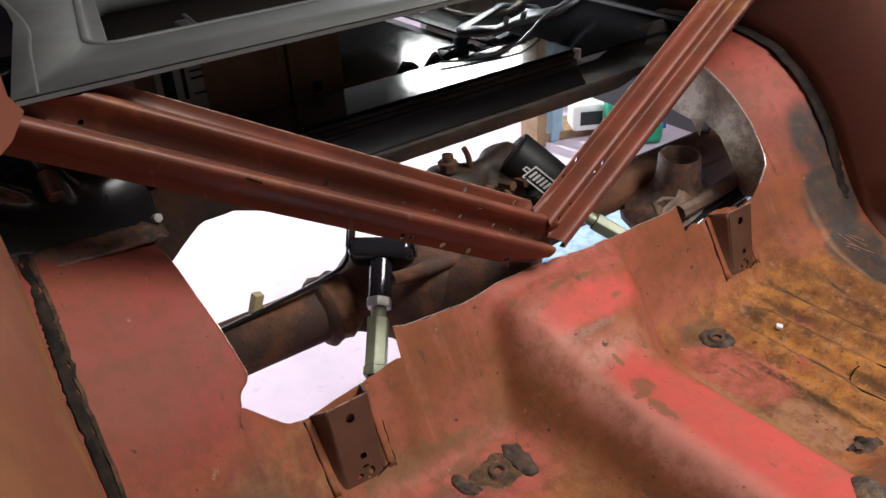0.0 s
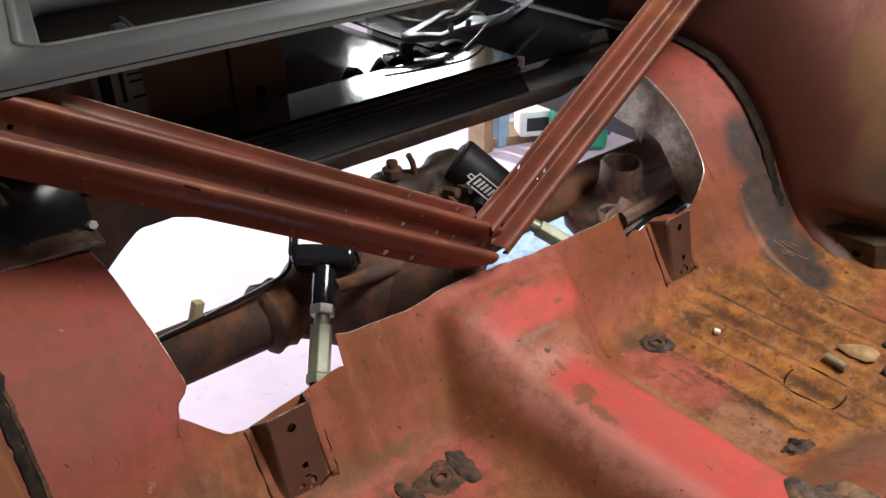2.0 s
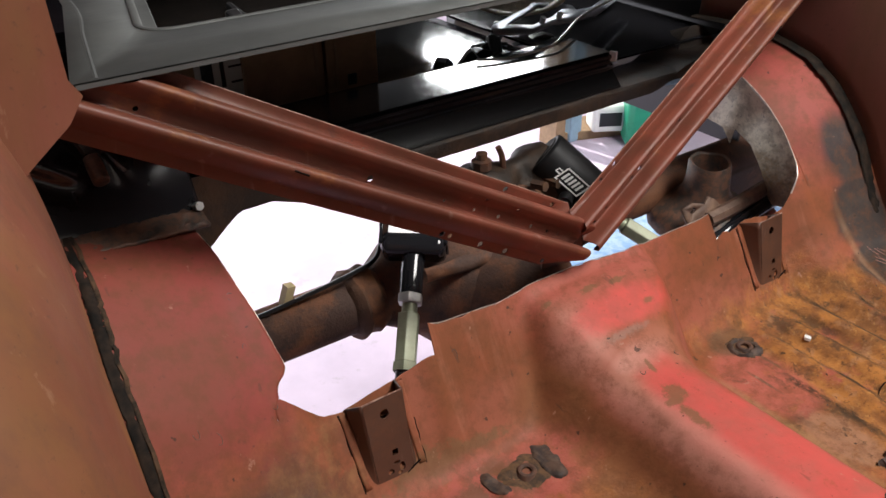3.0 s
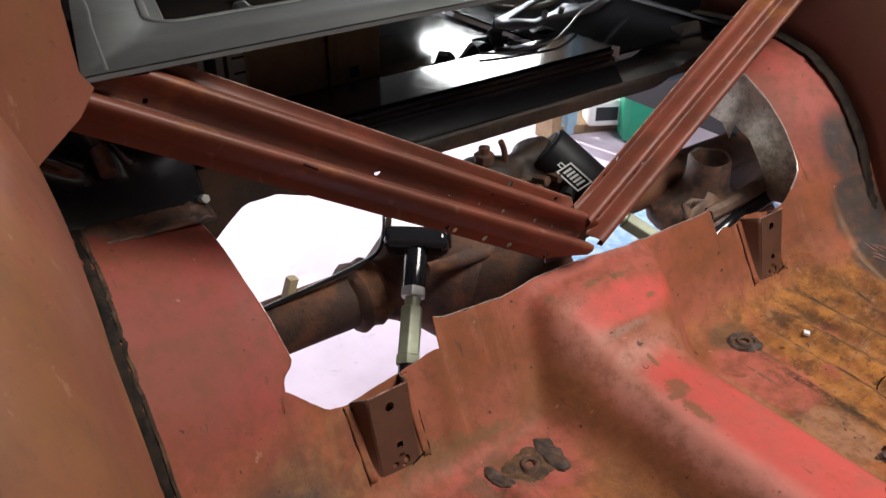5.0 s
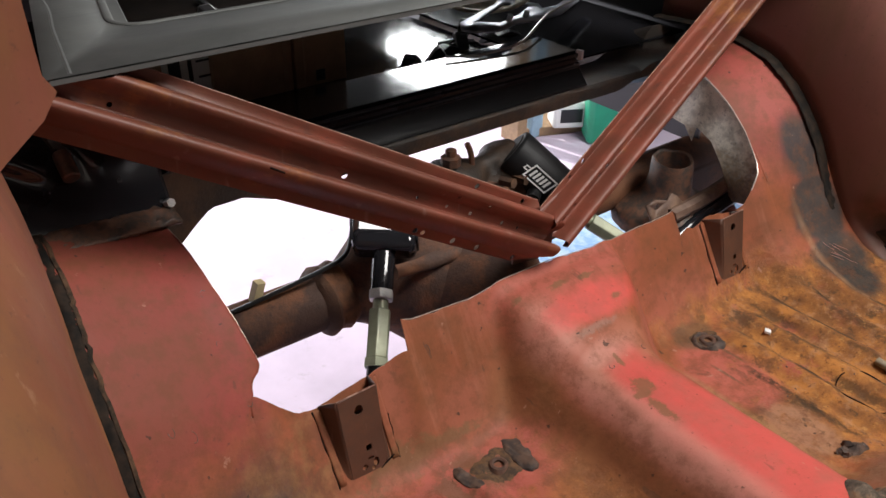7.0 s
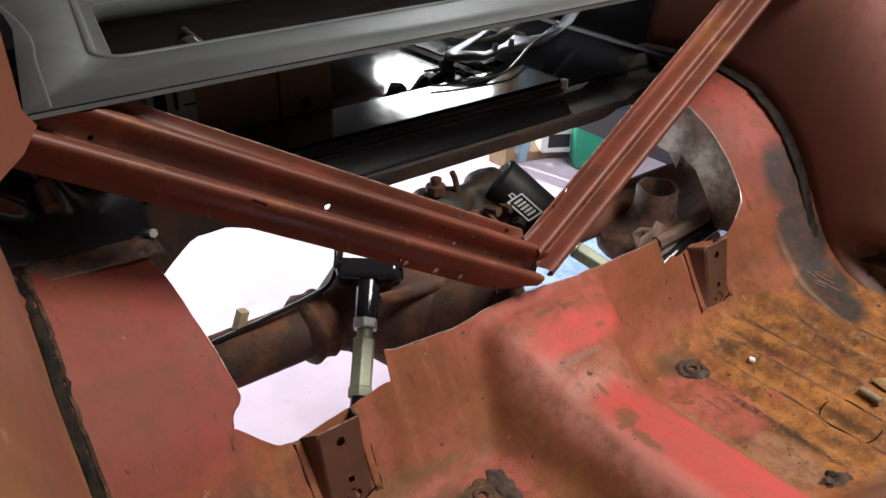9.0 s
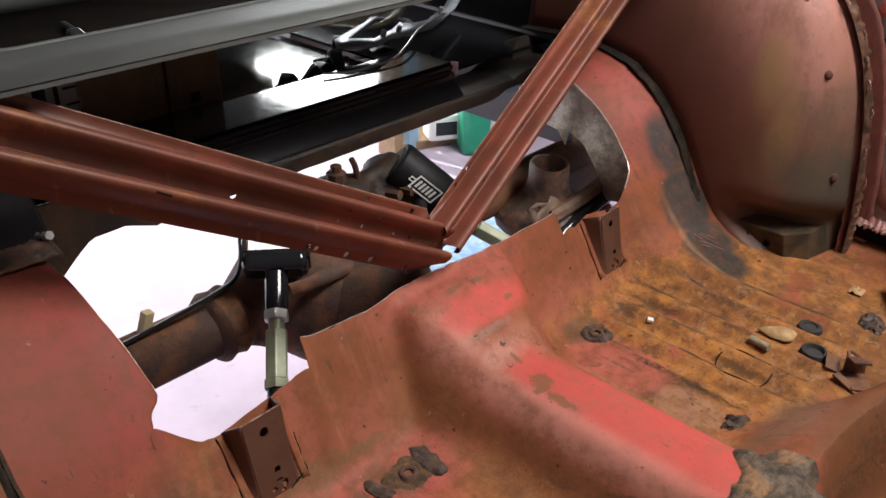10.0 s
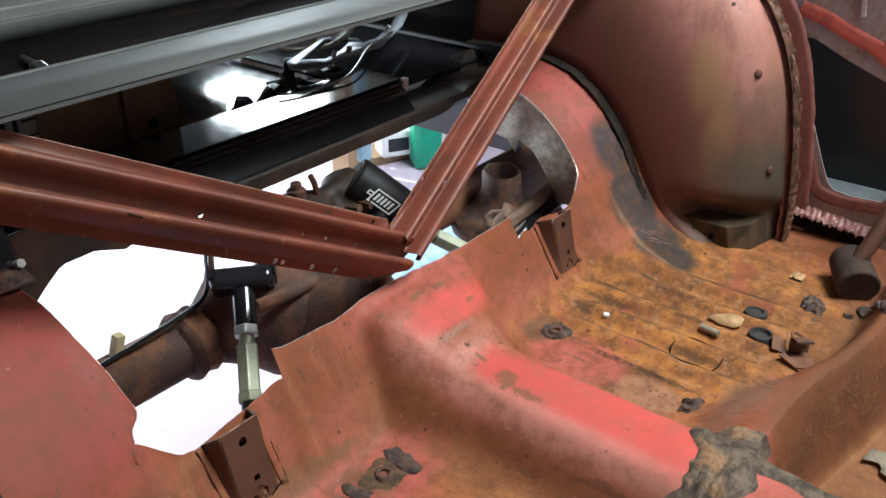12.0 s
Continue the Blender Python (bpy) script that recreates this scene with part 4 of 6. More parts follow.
    # a black line paints the shaded gap below the front plate
    low = [face(u, z0 - 0.003 + 0.010 * max(0.0, u / w)) + Vector((0, -0.001, -0.001)) for u in (-w, -w * 0.3, w * 0.3, w, w + 0.012)]
    part("base_gap_line", cable(low, 0.0011, 6, 3), RUST_SHADE_BLACK, br, "black line for the shaded gap under the bracket")


def brace(body, side):
    """A corrugated seat-back brace with two ridges."""
    low, high = {1: (0.203, 0.506), -1: (0.1833, 0.5078)}[side]
    a, b = Vector((side * -0.012, 0.9065, low)), Vector((side * 0.575, 0.9925, high))
    d = (b - a).normalized()
    n0 = Vector((0, -1, 0.33))
    n = (n0 - d * n0.dot(d)).normalized()
    w = n.cross(d) * side
    length = (b - a).length
    if w.z < 0:
        w = -w
    cross = ((-0.0425, -0.0035), (-0.0315, 0.0028), (-0.0300, 0.0042), (-0.0272, 0.0118), (-0.0225, 0.0222), (-0.0168, 0.0287), (-0.0128, 0.0306), (-0.0098, 0.0288), (-0.0076, 0.0225), (-0.0062, 0.0105), (-0.0056, 0.0035),
             (0.0085, 0.0092), (0.0102, 0.0118), (0.0132, 0.0193), (0.0178, 0.0266), (0.0218, 0.0301), (0.0244, 0.0306), (0.0272, 0.0285), (0.0292, 0.0200), (0.0300, 0.0010), (0.0440, 0.0085))
    br = new("seat_back_brace")
    br.parent = body
    br["label"] = "corrugated red-primed steel seat-back brace with punched holes"
    ragged = {
        -1: ((-0.0425, 0.081), (-0.032, 0.050), (-0.022, 0.026), (-0.0085, 0.026), (-0.003, 0.043), (0.004, 0.040), (0.010, 0.028), (0.022, 0.028), (0.030, 0.048), (0.044, 0.066)),
        1: ((-0.0425, 0.016), (-0.022, 0.002), (-0.004, 0.002), (0.003, 0.012), (0.012, 0.0), (0.024, 0.002), (0.032, 0.010), (0.044, 0.008)),
    }[side]
    punched = {
        1: ((0.107, 19, 0.0042), (0.075, 19, 0.0036), (0.137, 10, 0.0040), (0.118, 10, 0.0036), (0.160, 13, 0.0034), (0.235, 10, 0.0028), (0.304, 13, 0.0028), (0.058, 10, 0.0026), (0.031, 10, 0.0030), (0.43, 13, 0.0032)),
        -1: ((0.171, 19, 0.0036), (0.090, 19, 0.0034), (0.212, 10, 0.0022), (0.173, 10, 0.0028), (0.118, 10, 0.0028), (0.089, 10, 0.0026), (0.070, 10, 0.0022), (0.3617, 10, 0.0040), (0.258, 10, 0.0020), (0.245, 0, 0.0038), (0.233, 0, 0.0034), (0.185, 0, 0.0040), (0.144, 0, 0.0040), (0.079, 0, 0.0038), (0.62, 10, 0.0028), (0.209, 13, 0.0022), (0.158, 13, 0.0024)),
    }
    holes = {}
    for at, row, r in punched[side]:
        holes.setdefault(row, []).append((at, r))
    bm = bmesh.new()
    for k in range(len(cross) - 1):
        (w0, h0), (w1, h1) = cross[k], cross[k + 1]

        def put(s, q, w0=w0, w1=w1, h0=h0, h1=h1):
            f = (q - w0) / (w1 - w0)
            return a + d * s + w * q + n * (h0 + (h1 - h0) * f)

        e0, e1 = lerp_table(ragged, w0), lerp_table(ragged, w1)
        rings = [ring_points(at, (w0 + w1) / 2, r, min(r, 0.40 * (w1 - w0)), 9) for at, r in holes.get(k, [])]
        ends = []
        for q, h in ((w0, h0), (w1, h1)):
            lift = (a + w * q + n * h).z
            ends.append(min(length, (0.514 - lift) / d.z))
        plate([(e0, w0), (ends[0], w0), (ends[1], w1), (e1, w1)], rings, put, bm)
    bmesh.ops.remove_doubles(bm, verts=bm.verts, dist=1e-5)
    channel = part("channel", bm, BRACE_PAINT, br, thick=0.002)
    channel.modifiers.new("even_shading", "WEIGHTED_NORMAL").weight = 80
    slot = cable([a + d * 0.445 - w * 0.0160 + n * 0.0305, a + d * 0.462 - w * 0.0150 + n * 0.0312], 0.0011, 6, 3)
    part("scar", slot, RUST_SHADE_BLACK, br, "dark scratch")
    top = [a + d * s + w * 0.0442 + n * 0.0085 for s in (lerp_table(ragged, 0.044), 0.3, min(length, (0.514 - (a + w * 0.0442).z) / d.z))]
    part("worn_edge", cable(top, 0.0007, 6, 3), PALE_WORN, br, "worn pale upper edge")
    out = [(0.572, 0.514), (0.588, 0.492), (0.628, 0.462), (0.70, 0.40), (0.74, 0.50), (0.72, 0.64), (0.584, 0.64), (0.581, 0.53)]
    part("end_gusset", plate(out, [], lambda u, v: Vector((side * u, 0.957 - 0.10 * (u - 0.56), v))), HOUSE_PAINT, br, smooth=False, thick=0.003)


def quarter_panel(body, side):
    """Inner quarter panel with its openings, and the outer skin beyond it, blackened for shade."""
    q = new("quarter_panel")
    q.parent = body
    q["label"] = "grey and red primed inner quarter panel with large openings"
    X = side * 0.80
    big = [(0.640, 0.380), (0.634, 0.391), (0.614, 0.391), (0.556, 0.364), (0.495, 0.340), (0.456, 0.326), (0.444, 0.316), (0.440, 0.303), (0.435, 0.256), (0.437, 0.219), (0.431, 0.158), (0.433, 0.124), (0.440, 0.116), (0.494, 0.113), (0.524, 0.117), (0.536, 0.127), (0.554, 0.163), (0.584, 0.233), (0.617, 0.326)]
    second = [(0.441, 0.367), (0.436, 0.374), (0.384, 0.429), (0.372, 0.432), (0.352, 0.428), (0.345, 0.395), (0.402, 0.339), (0.411, 0.340)]
    third = [(0.384, 0.150), (0.378, 0.156), (0.317, 0.166), (0.26, 0.17), (0.25, 0.085), (0.298, 0.082), (0.370, 0.083), (0.378, 0.092)]
    square = round_rect(0.436, 0.492, 0.512, 0.553, 0.020, 4)
    rounds = [ring_points(y, z, r, r, 14) for y, z, r in ((0.462, 0.402, 0.0125), (0.345, 0.236, 0.024), (0.560, 0.470, 0.004), (0.515, 0.478, 0.0035), (0.47, 0.436, 0.003), (0.425, 0.290, 0.004), (0.405, 0.262, 0.005), (0.57, 0.52, 0.004), (0.606, 0.150, 0.012), (0.542, 0.535, 0.004), (0.495, 0.420, 0.003))] + [round_rect(0.344, 0.186, 0.352, 0.204, 0.003, 3)]
    outline = [(0.78, -0.02), (0.20, -0.02), (0.12, 0.30), (0.12, 0.70), (0.78, 0.70)]
    part("inner_skin", plate(outline, [big, second, third, square, *rounds], lambda u, v: Vector((X, u, v))), GREY_PRIMER, q, smooth=False, thick=0.003)
    rib_paths = ([(0.648, 0.442), (0.600, 0.428), (0.555, 0.408), (0.505, 0.388), (0.470, 0.360), (0.429, 0.333), (0.392, 0.314), (0.33, 0.300)],
                 [(0.672, 0.40), (0.655, 0.340), (0.625, 0.270), (0.590, 0.190), (0.560, 0.118), (0.528, 0.101), (0.48, 0.100), (0.42, 0.106)],
                 [(0.50, 0.402), (0.455, 0.418), (0.40, 0.46), (0.35, 0.50)])
    for path, width, lift in zip(rib_paths, (0.026, 0.026, 0.010), (0.0, 0.0012, 0.0024)):
        def band(i, v, path=path, width=width, lift=lift):
            (ya, za), (yb, zb) = curve_at(path, max(0.0, i - 0.02)), curve_at(path, min(1.0, i + 0.02))
            y, z = curve_at(path, i)
            d = Vector((0, yb - ya, zb - za)).normalized()
            w = width * (1 + 0.12 * noise.noise(Vector((i * 7, width * 100, 0))))
            return Vector((X - side * (0.002 + lift + 0.0022 * min(1.0, 2.2 * math.sin(v * math.pi))), y - d.z * (v - 0.5) * w, z + d.y * (v - 0.5) * w))
        part("rib", grid(band, [k / 40 for k in range(41)], [k / 6 for k in range(7)]), EDGE_RED if lift == 0.0 else PALE_PRIMER, q, "red raised rib")
    for k, (y0, z0, y1, z1) in enumerate(((0.575, 0.62, 0.545, 0.44), (0.39, 0.62, 0.38, 0.47), (0.41, 0.31, 0.40, 0.21))):
        part("pressed_bead", cable([(X, y0, z0), (X, (y0 + y1) / 2, (z0 + z1) / 2), (X, y1, z1)], 0.007, 8), GREY_PRIMER, q)
    part("bare_edge", cable([(X - side * 0.003, y, z) for y, z in ((0.394, 0.212), (0.391, 0.190), (0.386, 0.130), (0.383, 0.078), (0.374, 0.068), (0.33, 0.066), (0.29, 0.065), (0.22, 0.064))], 0.0024, 6, 5), PALE_METAL, q, "bare bright edge of the opening")
    def ragged_ledge(u, v):
        jag = 0.5 + 0.5 * noise.noise(Vector((u * 34, 3.0, 1.0)))
        return Vector((X - side * (0.003 + (0.016 + 0.012 * jag) * v), 0.622 - 0.185 * u, 0.078 - 0.014 * u - (0.010 + 0.012 * jag) * v + 0.004 * noise.noise(Vector((u * 26, v * 3, 6)))))

    part("torn_ledge", grid(ragged_ledge, [k / 110 for k in range(111)], [k / 6 for k in range(7)]), PALE_PRIMER, q, "ragged pale red sealer ledge", thick=0.002)
    for k in range(9):
        u = 0.05 + 0.105 * k
        p, r = ragged_ledge(u, 1.0), ragged_ledge(min(1.0, u + 0.05 + 0.02 * math.sin(k * 4.0)), 0.8)
        part("sealer_flake", cable([p, (p + r) / 2 + Vector((0, 0, 0.003)), r], 0.0013, 6, 3), PALE_METAL, q, "bright flake of sealer")
    # solid black strip in place of the shade below the ledge
    part("ledge_shade_strip", box((0.012, 0.20, 0.026), pose(X - side * 0.008, 0.528, 0.040, 4, 0, 0)), RUST_SHADE_BLACK, q, "black strip for the shade under the ledge", smooth=False)
    # black colour gives the skin behind the openings its shade
    part("outer_skin", box((0.004, 1.2, 0.9), pose(side * 0.93, 0.30, 0.30)), SATIN_BLACK, q, "inside of the outer skin, coloured black for its shade", smooth=False)
    part("pocket_floor", box((0.13, 0.70, 0.004), pose(side * 0.865, 0.42, 0.085)), plain("grey_wash_" + ("a" if side > 0 else "b"), (0.16, 0.18, 0.19), 0.7, 0, 0.3, 20, 0.2), q, "grey dusty pocket floor", smooth=False)
    part("sill", grid(lambda u, v: (side * (0.665 + 0.145 * v), u, -0.006 + 0.022 * smooth(v, 0.0, 0.3) + 0.010 * math.sin(v * 9) * v + 0.004 * noise.noise(Vector((u * 30, v * 4, 7)))), [-0.7 + 0.02 * k for k in range(66)], [k / 10 for k in range(11)]), FLOOR_PAINT, q, "rusty rocker sill ledge")


def lock_pillar(body):
    """The red door-lock pillar at the edge of the door opening."""
    p = new("lock_pillar")
    p.parent = body
    p["label"] = "bright red door lock pillar with a folded edge and a bolt hole"
    face = [(-0.868, 0.02), (-0.862, 0.584), (-0.846, 0.647), (-0.835, 0.642), (-0.825, 0.630), (-0.817, 0.612), (-0.800, 0.603), (-0.788, 0.586), (-0.780, 0.556), (-0.776, 0.52), (-0.774, 0.40), (-0.77, 0.02)]

    def put(u, v):
        return Vector((u, 0.362 + 0.12 * max(0.0, -u - 0.845), v))

    part("jamb_face", plate(face, [ring_points(-0.8245, 0.605, 0.0022, 0.0045, 9)], put), CAR_RED, p, smooth=False, thick=0.0009)
    part("raised_pad", box((0.008, 0.0014, 0.025), pose(-0.8345, 0.3606, 0.613, 0, 4, 0)), CAR_RED, p, "orange-red raised pad", smooth=False, bevel=0.0006)
    rail = grid(lambda u, v: Vector((-0.8255 + 0.014 * u + (v - 0.5) * 0.012, 0.362 + 0.60 * u, 0.630 + 0.022 * u - 0.004 * abs(v - 0.5))), [k / 12 for k in range(13)], [k / 4 for k in range(5)])
    part("folded_edge", rail, PINK_RED, p, "pale red folded flange", thick=0.006)
    # thin pale cord paints the highlight along the folded edge
    fold = cable([(-0.827, 0.361, 0.632), (-0.818, 0.360, 0.615), (-0.801, 0.360, 0.605), (-0.788, 0.361, 0.588), (-0.779, 0.362, 0.556)], 0.0013, 8, 4)
    part("fold_highlight", fold, PINK_RED, p, "pale red line for the highlight on the folded top edge")
    # black backing added to make the bolt hole look shaded
    part("hole_dark_backing", box((0.012, 0.002, 0.016), pose(-0.8245, 0.372, 0.605)), DARK_SEALER, p, smooth=False)
    inner = [(0.37, 0.629), (0.37, 0.545), (0.47, 0.560), (0.60, 0.575), (0.90, 0.58), (0.90, 0.648), (0.60, 0.637)]
    part("inner_flange", plate(inner, [ring_points(0.463, 0.592, 0.010, 0.007, 10)], lambda u, v: Vector((-0.8300 + 0.0233 * (u - 0.37), u, v))), DARK_RED, p, thick=0.002)


def trunk_shell(body):
    """Plain closing panels: the trunk's side and rear walls, and an unseen deck added to shade the boxes."""
    r = new("trunk_shell")
    r.parent = body
    r["label"] = "dark bare inside of the trunk shell"
    for s in (-1, 1):
        part("trunk_side", box((0.006, 1.0, 0.42), pose(s * 0.655, 1.64, 0.29)), SATIN_BLACK, r, smooth=False)
    part("tail_panel", box((1.31, 0.006, 0.30), pose(0, 2.145, 0.36)), SATIN_BLACK, r, smooth=False)
    part("light_block_deck", box((1.04, 0.60, 0.006), pose(-0.135, 1.85, 0.60)), SATIN_BLACK, r, smooth=False)


def body_shell():
    body = thing("car_body", "stripped red-primed car body with its rear floor cut out", "car body")
    floor_pan(body)
    cut_edges(body)
    for s in (-1, 1):
        wheelhouse(body, s)
        seat_bracket(body, 0.352 if s > 0 else -0.357)
        brace(body, s)
    quarter_panel(body, 1)
    lock_pillar(body)
    trunk_shell(body)
    return body


def flank_scratches(body):
    rng = random.Random(12)
    for k in range(6):
        x, y = 0.545 + rng.uniform(-0.012, 0.016), 0.775 + rng.uniform(-0.03, 0.02)
        dx, dy = rng.uniform(0.010, 0.022), rng.uniform(-0.035, -0.012)
        pts = [(x + dx * f, y + dy * f, height(x + dx * f, y + dy * f) + 0.0009) for f in (0.0, 0.5, 1.0)]
        part("scratch", cable(pts, 0.0003, 5, 3), PINK, body, "pale scratch through the black paint")


DIMPLES = ((-0.47, 0.974), (-0.473, 0.931), (-0.471, 0.885), (-0.561, 0.87), (-0.541, 0.866), (-0.234, 0.883), (-0.477, 0.929), (0.193, 0.841), (0.025, 0.75), (-0.042, 0.746))


def weld_dimples(body):
    """Small round spot-weld marks on the sheet metal."""
    for k, (x, y) in enumerate(DIMPLES):
        pts = []
        for j in range(6):
            ang = 0.6 + 0.9 * k + 3.6 * j / 5
            px, py = x + 0.0034 * math.cos(ang), y + 0.0034 * math.sin(ang)
            pts.append((px, py, height(px, py) + 0.0009))
        part("spot_weld", cable(pts, 0.0006, 5, 3), BRACKET_PAINT, body, "small dark spot-weld mark")


def brace_joint(body):
    plate_at = lambda u, v: Vector((u, 0.922, v))
    part("brace_joint", plate([(-0.060, 0.165), (-0.012, 0.158), (0.012, 0.172), (0.018, 0.200), (-0.010, 0.222), (-0.060, 0.215)], [], plate_at), BRACKET_PAINT, body, "dark joint plate behind the meeting braces", smooth=False, thick=0.003)


def seal_patches(body):
    def across(u, v):
        x = -0.185 + 0.275 * u
        yc = 0.425 - 0.02 * u + 0.012 * math.sin(u * 9)
        y = yc + (v - 0.5) * (0.066 - 0.012 * math.sin(u * 6) + 0.030 * noise.noise(Vector((u * 6, round(v) * 5, 0))) + 0.008 * noise.noise(Vector((u * 23, round(v) * 5, 2))))
        edge = 1 - (2 * abs(v - 0.5)) ** 4
        return Vector((x, y, height(x, y) + 0.001 + edge * (0.0045 + 0.0055 * noise.noise(Vector((x * 22, y * 55, 0))) + 0.0060 * (0.5 - abs(noise.noise(Vector((x * 34, y * 110, 3))))) + 0.0016 * noise.noise(Vector((x * 140, y * 190, 6))))))

    part("sealer_band", grid(across, [k / 110 for k in range(111)], [k / 30 for k in range(31)]), SEALER, body, "lumpy dark sealer over the tunnel seam")

    def along(u, v):
        y = 0.40 - 0.50 * u
        x = 0.035 - 0.025 * u + (v - 0.5) * (0.058 + 0.030 * noise.noise(Vector((u * 9, round(v) * 4, 5))) + 0.010 * noise.noise(Vector((u * 40, round(v) * 4, 7))))
        edge = 1 - (2 * abs(v - 0.5)) ** 4
        return Vector((x, y, height(x, y) + 0.001 + edge * (0.0030 + 0.004 * noise.noise(Vector((x * 45, y * 30, 9))) + 0.005 * (0.4 - abs(noise.noise(Vector((x * 110, y * 26, 4))))))))

    part("sealer_strip", grid(along, [k / 60 for k in range(61)], [k / 14 for k in range(15)]), SEALER, body, "grey sealer strip along the tunnel")


def belt_anchor(body, x):
    a = new("belt_anchor")
    a.parent = body
    a["label"] = "dark greasy seat-belt anchor plate with a threaded hole"
    z = height(x, 0.766)

    def pad(u, v):
        ang, r = 2 * math.pi * v, (0.036 if x < 0 else 0.030) * u * (1 + 0.20 * noise.noise(Vector((math.cos(2 * math.pi * v) * 1.5, math.sin(2 * math.pi * v) * 1.5, x * 9))) + 0.10 * noise.noise(Vector((math.cos(2 * math.pi * v) * 5, math.sin(2 * math.pi * v) * 5, x * 7))))
        px, py = x + r * (1.3 if x < 0 else 1.0) * math.cos(ang), 0.766 + r * (0.85 if x < 0 else 1.0) * math.sin(ang)
        return Vector((px, py, height(px, py) - 0.0004 + (0.0026 + 0.0024 * noise.noise(Vector((px * 70, py * 70, 5)))) * (1 - u ** 3)))

    part("pad", grid(pad, [0.25 + 0.75 * k / 8 for k in range(9)], [k / 48 for k in range(49)]), CRUST, a)
    if x < 0:
        for lx, ly, turn, size in ((0.034, 0.766, -8, (0.015, 0.034, 0.0055)), (-0.047, 0.772, 14, (0.011, 0.025, 0.0042))):
            lump = bmesh.new()
            bmesh.ops.create_icosphere(lump, subdivisions=4, radius=1.0, matrix=pose(x + lx, ly, height(x + lx, ly) + 0.001, 0, 0, turn) @ Matrix.Diagonal((*size, 1)))
            rough_up(lump, 0.0045, 60, lx)
            rough_up(lump, 0.0014, 220, lx)
            part("torn_pad", lump, TORN_RUBBER, a, "torn dark sealer lump")
    else:
        ring = lathe(((0.013, -0.001), (0.016, 0.005), (0.020, 0.0055), (0.024, 0.002), (0.026, -0.002)), pose(x, 0.766, z), 40)
        rough_up(ring, 0.006, 55)
        rough_up(ring, 0.002, 190)
        part("raised_ring", ring, TORN_RUBBER, a, "crumbling dark sealer ring")
    part("nut", lathe(((0.0, -0.010), (0.0062, -0.010), (0.0062, 0.0045), (0.0085, 0.006), (0.0115, 0.0055), (0.015, 0.0)), pose(x, 0.766, z), 16), IRON, a)


CAR = body_shell()
seal_patches(CAR)
brace_joint(CAR)
weld_dimples(CAR)
flank_scratches(CAR)
for bx in (-0.211, 0.207):
    belt_anchor(CAR, bx)


# ---- package tray ----
def package_tray():
    t = thing("package_tray", "bare steel package tray panel with a long pressed opening", "car panel")
    hole = [(u * (1 - 0.48 * (v - 1.08)), v) for u, v in round_rect(-0.478, 1.080, 0.478, 1.40, 0.035, 6)]
    outer = [(-0.579, 0.962), (0.579, 0.962), (0.515, 1.25), (0.495, 1.42), (0.49, 1.55), (-0.49, 1.55), (-0.495, 1.42), (-0.515, 1.25)]
    part("deck", plate(outer, [hole], lambda u, v: Vector((u, v, 0.522))), STEEL, t, thick=0.0016)
    # the void below the opening is a near-black sheet, its shade in the colour
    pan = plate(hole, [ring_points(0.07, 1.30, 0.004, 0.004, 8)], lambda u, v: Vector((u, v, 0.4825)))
    part("void_sheet", pan, VOID_BLACK, t, "near-black sheet standing in for the shaded void under the opening", thick=0.0012)
    part("front_lip", box((1.150, 0.003, 0.006), pose(0, 0.9635, 0.5195)), STEEL, t, smooth=False)
    lip = bmesh.new()
    loop = hole + hole[:1]
    section = ((-0.007, -0.0008), (-0.0035, 0.0006), (-0.0005, 0.0002), (0.0014, -0.0012), (0.0024, -0.0040), (0.0030, -0.0130), (0.0042, -0.0158), (0.0075, -0.0166), (0.0175, -0.0164), (0.0185, -0.0172), (0.0186, -0.0200), (0.0188, -0.0412))
    cx, cy = 0.0, 1.2425
    rings = []
    for i, (u, v) in enumerate(hole):
        a, b = Vector(hole[i - 1]), Vector(hole[(i + 1) % len(hole)])
        tang = (b - a).normalized()
        inward = Vector((-tang.y, tang.x))
        rings.append([lip.verts.new((u + inward.x * q, v + inward.y * q, 0.5235 + h)) for q, h in section])
    for i in range(len(rings)):
        for k in range(len(section) - 1):
            lip.faces.new((rings[i][k], rings[(i + 1) % len(rings)][k], rings[(i + 1) % len(rings)][k + 1], rings[i][k + 1]))
    part("rolled_lip", lip, STEEL, t, "rolled edge of the opening", thick=0.0012)
    part("groove", cable([(-0.556, 0.966, 0.5200), (-0.531, 1.10, 0.5200), (-0.505, 1.24, 0.5200), (-0.497, 1.5, 0.5200)], 0.0036, 8), STEEL, t)
    part("strap", cable([(-0.350, 1.095, 0.514), (-0.345, 1.12, 0.505), (-0.325, 1.20, 0.492), (-0.315, 1.26, 0.489)], 0.0045, 8, 6), MATT_BLACK, t, "dark strap hanging over the lip")
    part("clip_pin", cable([(-0.352, 1.135, 0.500), (-0.362, 1.185, 0.492)], 0.0016, 6, 3), ZINC, t, "thin bright pin")
    part("clip_body", box((0.016, 0.030, 0.020), pose(-0.372, 1.092, 0.512, 20, 0, 8)), SATIN_BLACK, t, smooth=False, bevel=0.003)
    part("seam_line", cable([(-0.34, 1.500, 0.5232), (0.0, 1.500, 0.5232), (0.34, 1.500, 0.5232)], 0.0022, 6, 4), STEEL, t)


package_tray()


